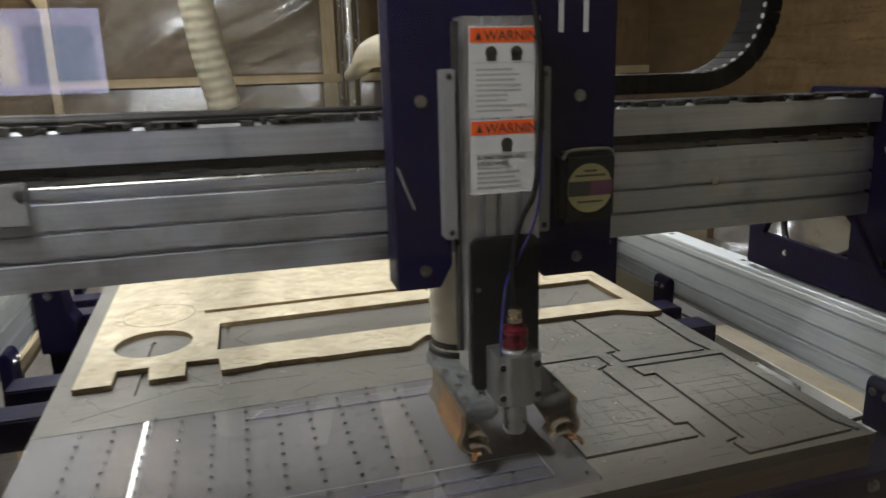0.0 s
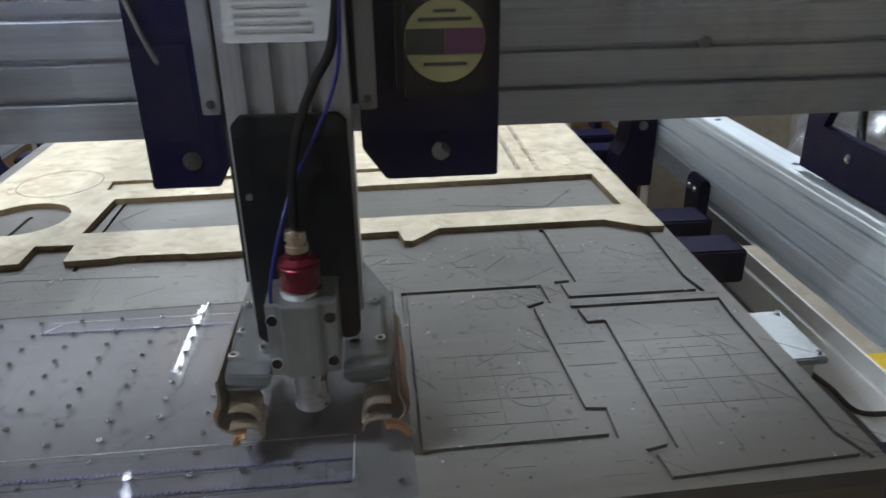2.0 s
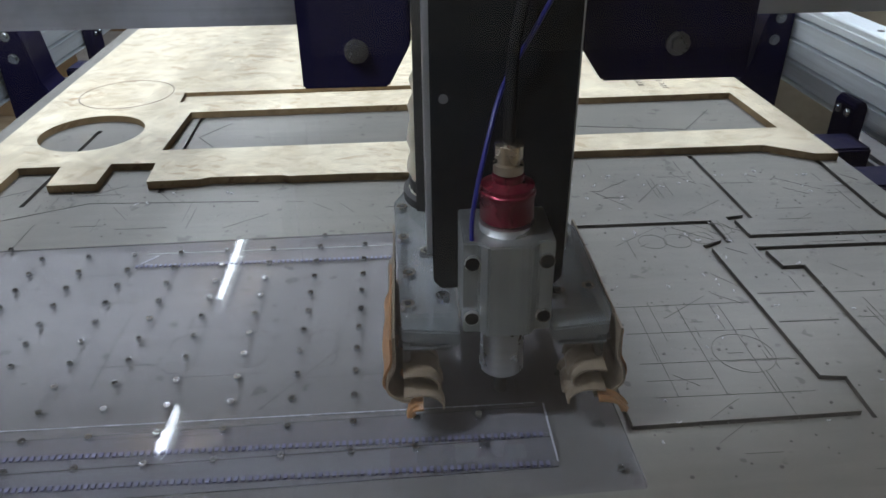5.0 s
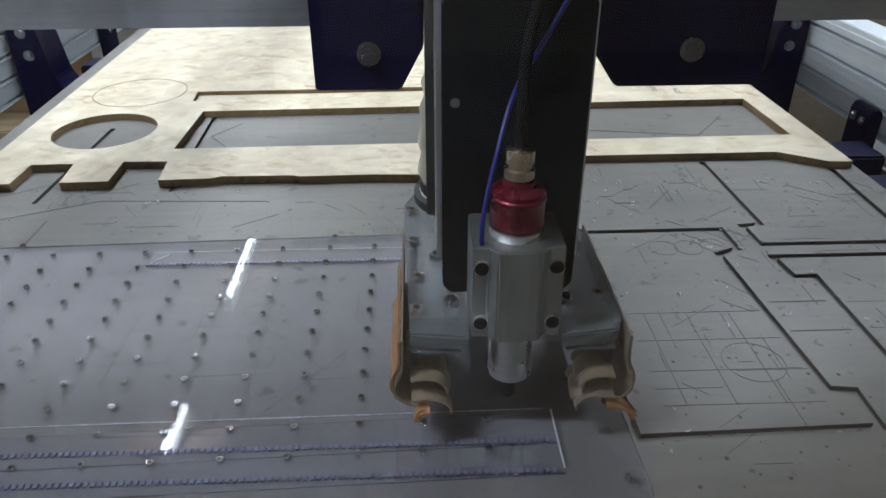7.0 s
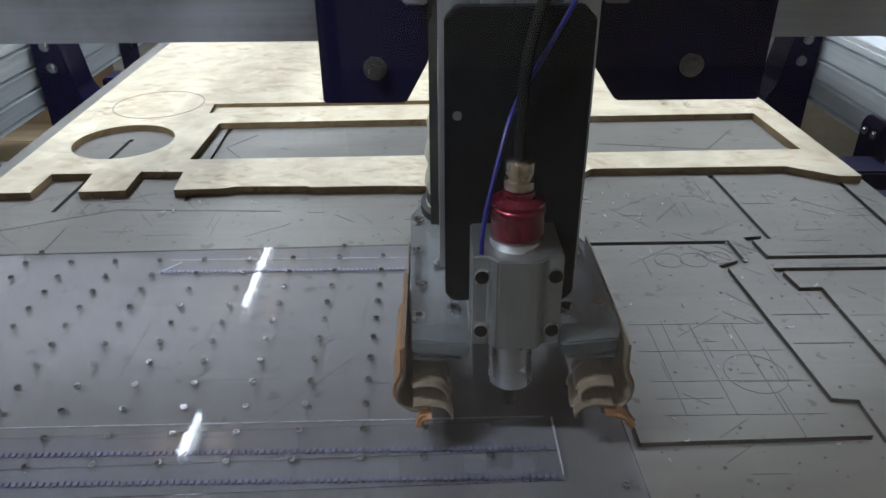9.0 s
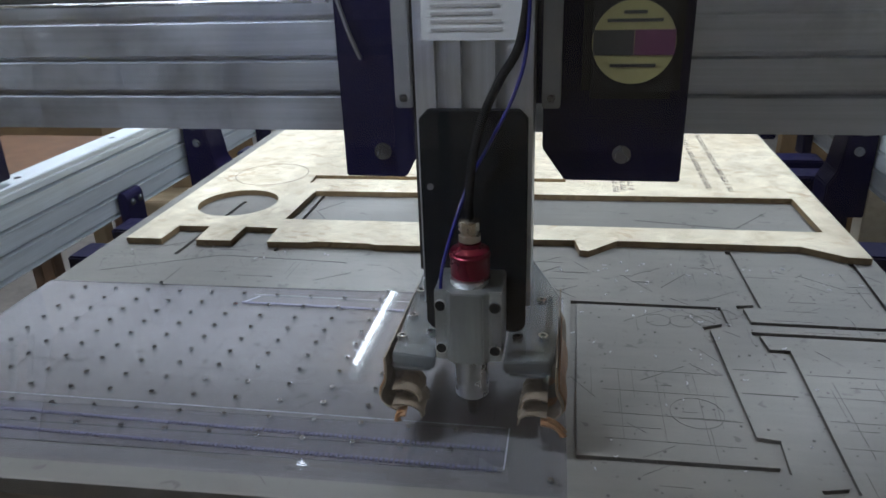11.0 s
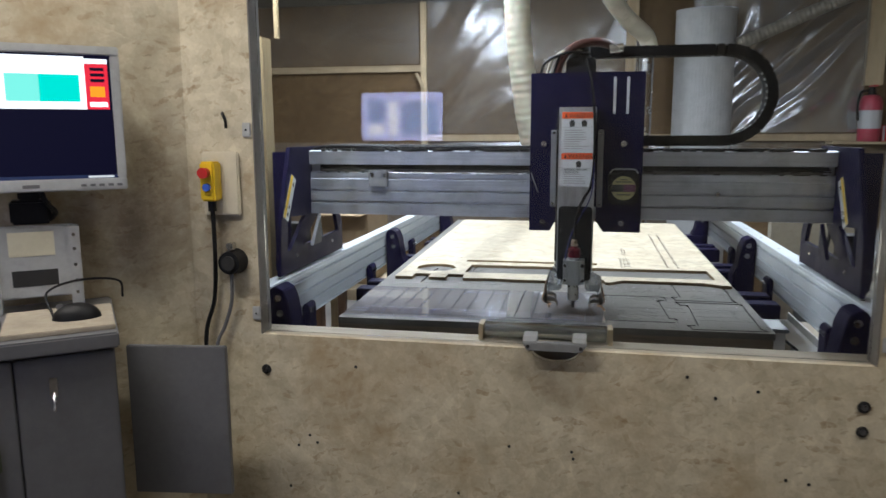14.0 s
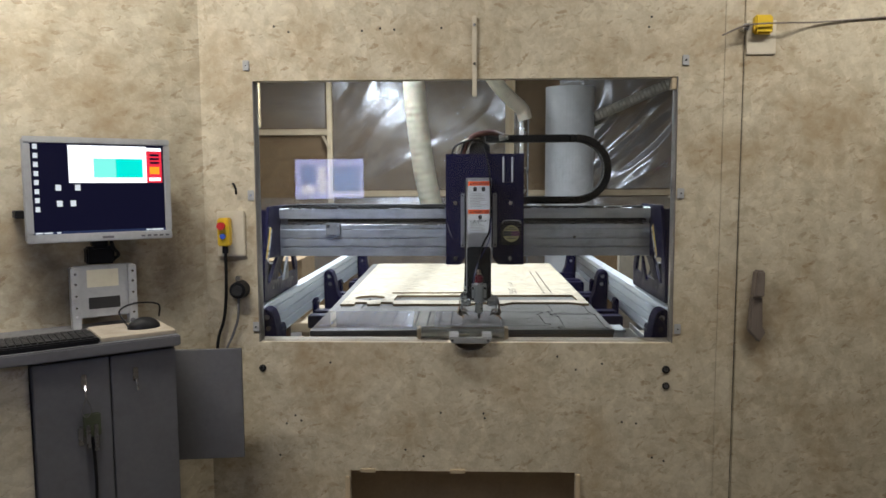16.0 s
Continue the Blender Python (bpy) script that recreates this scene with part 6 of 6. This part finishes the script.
# monitor stand
sd_ = thing("monitor_stand", tuple(slanted(0.40, 0.1, 0.992)), "grey riveted steel monitor bracket with a cream label", "bracket")
part("plate", lbox((-0.480, 0.085, 1.060), (-0.290, 0.100, 1.24), 0.004), M_GREYLIGHT, sd_, "grey steel plate")
part("slot", lbox((-0.435, 0.0995, 1.09), (-0.335, 0.1012, 1.13), 0.001), M_INK, sd_, "dark cable slot")
part("label", lbox((-0.438, 0.1002, 1.165), (-0.338, 0.1012, 1.225), 0.0003), M_LABELCREAM, sd_, "blank cream paper label")
for s in (-1, 1):
    e = -0.385 + s * 0.090
    part("side_leg", lbox((e - 0.014, 0.07, 1.0265), (e + 0.014, 0.115, 1.236), 0.003), M_GREYLIGHT, sd_)
    for z in (1.07, 1.10, 1.14, 1.18, 1.215):
        part("rivet", local(cyl((e, 0.115, z), (e, 0.118, z), 0.004, None, 10)), M_STEEL, sd_)
part("arm", lbox((-0.43, 0.02, 1.2402), (-0.34, 0.075, 1.30), 0.006), M_BLACK, sd_, "black monitor arm")
part("arm_post", lbox((-0.41, 0.03, 1.3002), (-0.36, 0.075, 1.52), 0.004), M_BLACK, sd_)

# the lit monitor
M_SCREEN = glowing("dark desktop", (0.003, 0.003, 0.016), 1.0)
M_SWHITE = glowing("white window", (0.90, 0.95, 1.0), 1.5)
M_SCYAN = glowing("cyan preview", (0.0, 0.72, 0.62), 1.1)
M_SCYAN2 = glowing("pale cyan preview", (0.20, 0.85, 0.74), 1.1)
M_SRED = glowing("red panel", (0.85, 0.03, 0.06), 1.0)
M_SORANGE = glowing("orange button", (1.0, 0.35, 0.02), 1.1)
M_SICON = glowing("icon", (0.75, 0.80, 0.85), 0.9)
mo = thing("computer_monitor", tuple(slanted(0.30, 0.13, 1.35)), "silver-framed monitor showing a dark desktop with a router program", "monitor")
MX0, MX1, MZ0, MZ1, MO = -0.612, -0.164, 1.325, 1.668, 0.150
part("case", lbox((MX0, MO - 0.055, MZ0), (MX1, MO - 0.008, MZ1), 0.008), M_GREYLIGHT, mo, "silver-grey case")
bz = 0.021
for lo, hi in (((MX0, MZ0), (MX1, MZ0 + bz + 0.008)), ((MX0, MZ1 - bz), (MX1, MZ1)), ((MX0, MZ0 + bz + 0.0085), (MX0 + bz, MZ1 - bz - 0.0005)), ((MX1 - bz, MZ0 + bz + 0.0085), (MX1, MZ1 - bz - 0.0005))):
    part("bezel", lbox((lo[0], MO - 0.0078, lo[1]), (hi[0], MO + 0.004, hi[1]), 0.003), M_GREYLIGHT, mo, "silver bezel")
SX0, SX1, SZ0, SZ1 = MX0 + bz, MX1 - bz, MZ0 + bz + 0.008, MZ1 - bz
scr = part("screen", lbox((SX0 - 0.002, MO - 0.0075, SZ0 - 0.002), (SX1 + 0.002, MO - 0.002, SZ1 + 0.002), 0), M_SCREEN, mo, "dark lit screen")


def on_screen(name, u0, v0, u1, v1, material, lift, label=""):
    w, h = SX1 - SX0, SZ1 - SZ0
    return part(name, lbox((SX0 + u0 * w, MO - 0.0019, SZ1 - v1 * h), (SX0 + u1 * w, MO - 0.0019 + lift, SZ1 - v0 * h), 0), material, scr, label)


on_screen("program_window", 0.265, 0.015, 0.862, 0.435, M_SWHITE, 0.0004, "white program window")
on_screen("preview", 0.45, 0.16, 0.62, 0.375, M_SCYAN2, 0.0008)
on_screen("preview", 0.62, 0.16, 0.83, 0.375, M_SCYAN, 0.0008, "cyan tool preview")
on_screen("control_panel", 0.862, 0.07, 0.985, 0.435, M_SRED, 0.0005, "red control panel")
on_screen("panel_head", 0.862, 0.03, 0.985, 0.068, M_SWHITE, 0.0005)
on_screen("panel_button", 0.885, 0.25, 0.965, 0.335, M_SORANGE, 0.0009)
on_screen("panel_button", 0.880, 0.375, 0.975, 0.415, M_SWHITE, 0.0009)
for k in range(3):
    on_screen("panel_readout", 0.89, 0.10 + 0.045 * k, 0.965, 0.125 + 0.045 * k, M_SCREEN, 0.0009)
for k in range(8):
    on_screen("icon", 0.018, 0.01 + 0.098 * k, 0.05, 0.065 + 0.098 * k, M_SICON, 0.0005)
for u, v in ((0.165, 0.455), (0.305, 0.455), (0.17, 0.63), (0.268, 0.63)):
    on_screen("icon", u, v, u + 0.04, v + 0.065, M_SICON, 0.0005)
on_screen("task_bar", 0.0, 0.972, 1.0, 1.0, glowing("task bar", (0.02, 0.03, 0.08), 1.0), 0.0004)
for u0, u1 in ((0.01, 0.06), (0.07, 0.13), (0.16, 0.19), (0.84, 0.98)):
    on_screen("task_mark", u0, 0.978, u1, 0.995, M_SICON, 0.0007)
part("maker_badge", lbox((-0.392, MO + 0.0041, MZ0 + 0.009), (-0.356, MO + 0.0048, MZ0 + 0.017), 0), M_GREY, mo)
for k in range(5):
    part("button", lbox((-0.268 + 0.02 * k, MO + 0.0041, MZ0 + 0.010), (-0.256 + 0.02 * k, MO + 0.0055, MZ0 + 0.016), 0), M_GREY, mo)
part("cable", local(tube([(-0.36, 0.095, 1.345), (-0.35, 0.10, 1.30), (-0.33, 0.08, 1.27), (-0.34, 0.03, 1.25)], 0.006, 8)), M_BLACK, mo)
single("wall_bracket", lbox((-0.636, 0.0005, 1.405), (-0.58, 0.09, 1.43), 0.003), M_BLACK, "black steel bracket on the wall behind the monitor", "bracket")

# ---- second workstation, seen only mirrored in the pane ----
w2 = thing("office_desk", (-0.9, -2.75, 0), "plain grey desk with a lit monitor", "desk")
part("top", box((-1.5, -3.1, 1.06), (-0.35, -2.2, 1.09), 0.004), M_GREY, w2)
for x, y in ((-1.45, -3.05), (-0.40, -3.05), (-1.45, -2.25), (-0.40, -2.25)):
    part("leg", box((x - 0.025, y - 0.025, 0), (x + 0.025, y + 0.025, 1.06), 0.003), M_GREY, w2)
m2 = thing("computer_monitor", (-0.88, -2.3, 1.09), "lit monitor with pale windows on a grey desk", "monitor")
VX0, VX1, VZ0, VZ1, VY = -1.13, -0.675, 1.415, 1.675, -2.21
part("case", box((VX0 - 0.015, VY - 0.05, VZ0 - 0.018), (VX1 + 0.015, VY - 0.003, VZ1 + 0.015), 0.005), M_BLACK, m2)
part("stand", box((-0.91, VY - 0.045, 1.105), (-0.84, VY - 0.02, VZ0 - 0.018), 0.003), M_BLACK, m2)
part("foot", box((-1.0, VY - 0.13, 1.0902), (-0.75, VY + 0.06, 1.105), 0.004), M_BLACK, m2)
sc2 = part("screen", box((VX0, VY - 0.0028, VZ0), (VX1, VY, VZ1), 0), glowing("lavender desktop", (0.48, 0.54, 1.0), 6.5), m2, "pale lavender lit screen")
MB2 = glowing("blue window", (0.24, 0.42, 0.85), 5.0)
MB3 = glowing("pale window", (0.85, 0.88, 1.0), 7.5)
for x0, x1, z0, z1 in ((-1.09, -1.0, 0.10, 0.22), (-0.90, -0.70, 0.03, 0.21)):
    part("window", box((x0, VY + 0.0002, VZ0 + z0), (x1, VY + 0.0008, VZ0 + z1), 0), MB2, sc2)
for x0, x1, z0, z1 in ((-1.09, -1.0, 0.03, 0.085), (-0.975, -0.925, 0.03, 0.21)):
    part("window", box((x0, VY + 0.0002, VZ0 + z0), (x1, VY + 0.0008, VZ0 + z1), 0), MB3, sc2, "pale window")
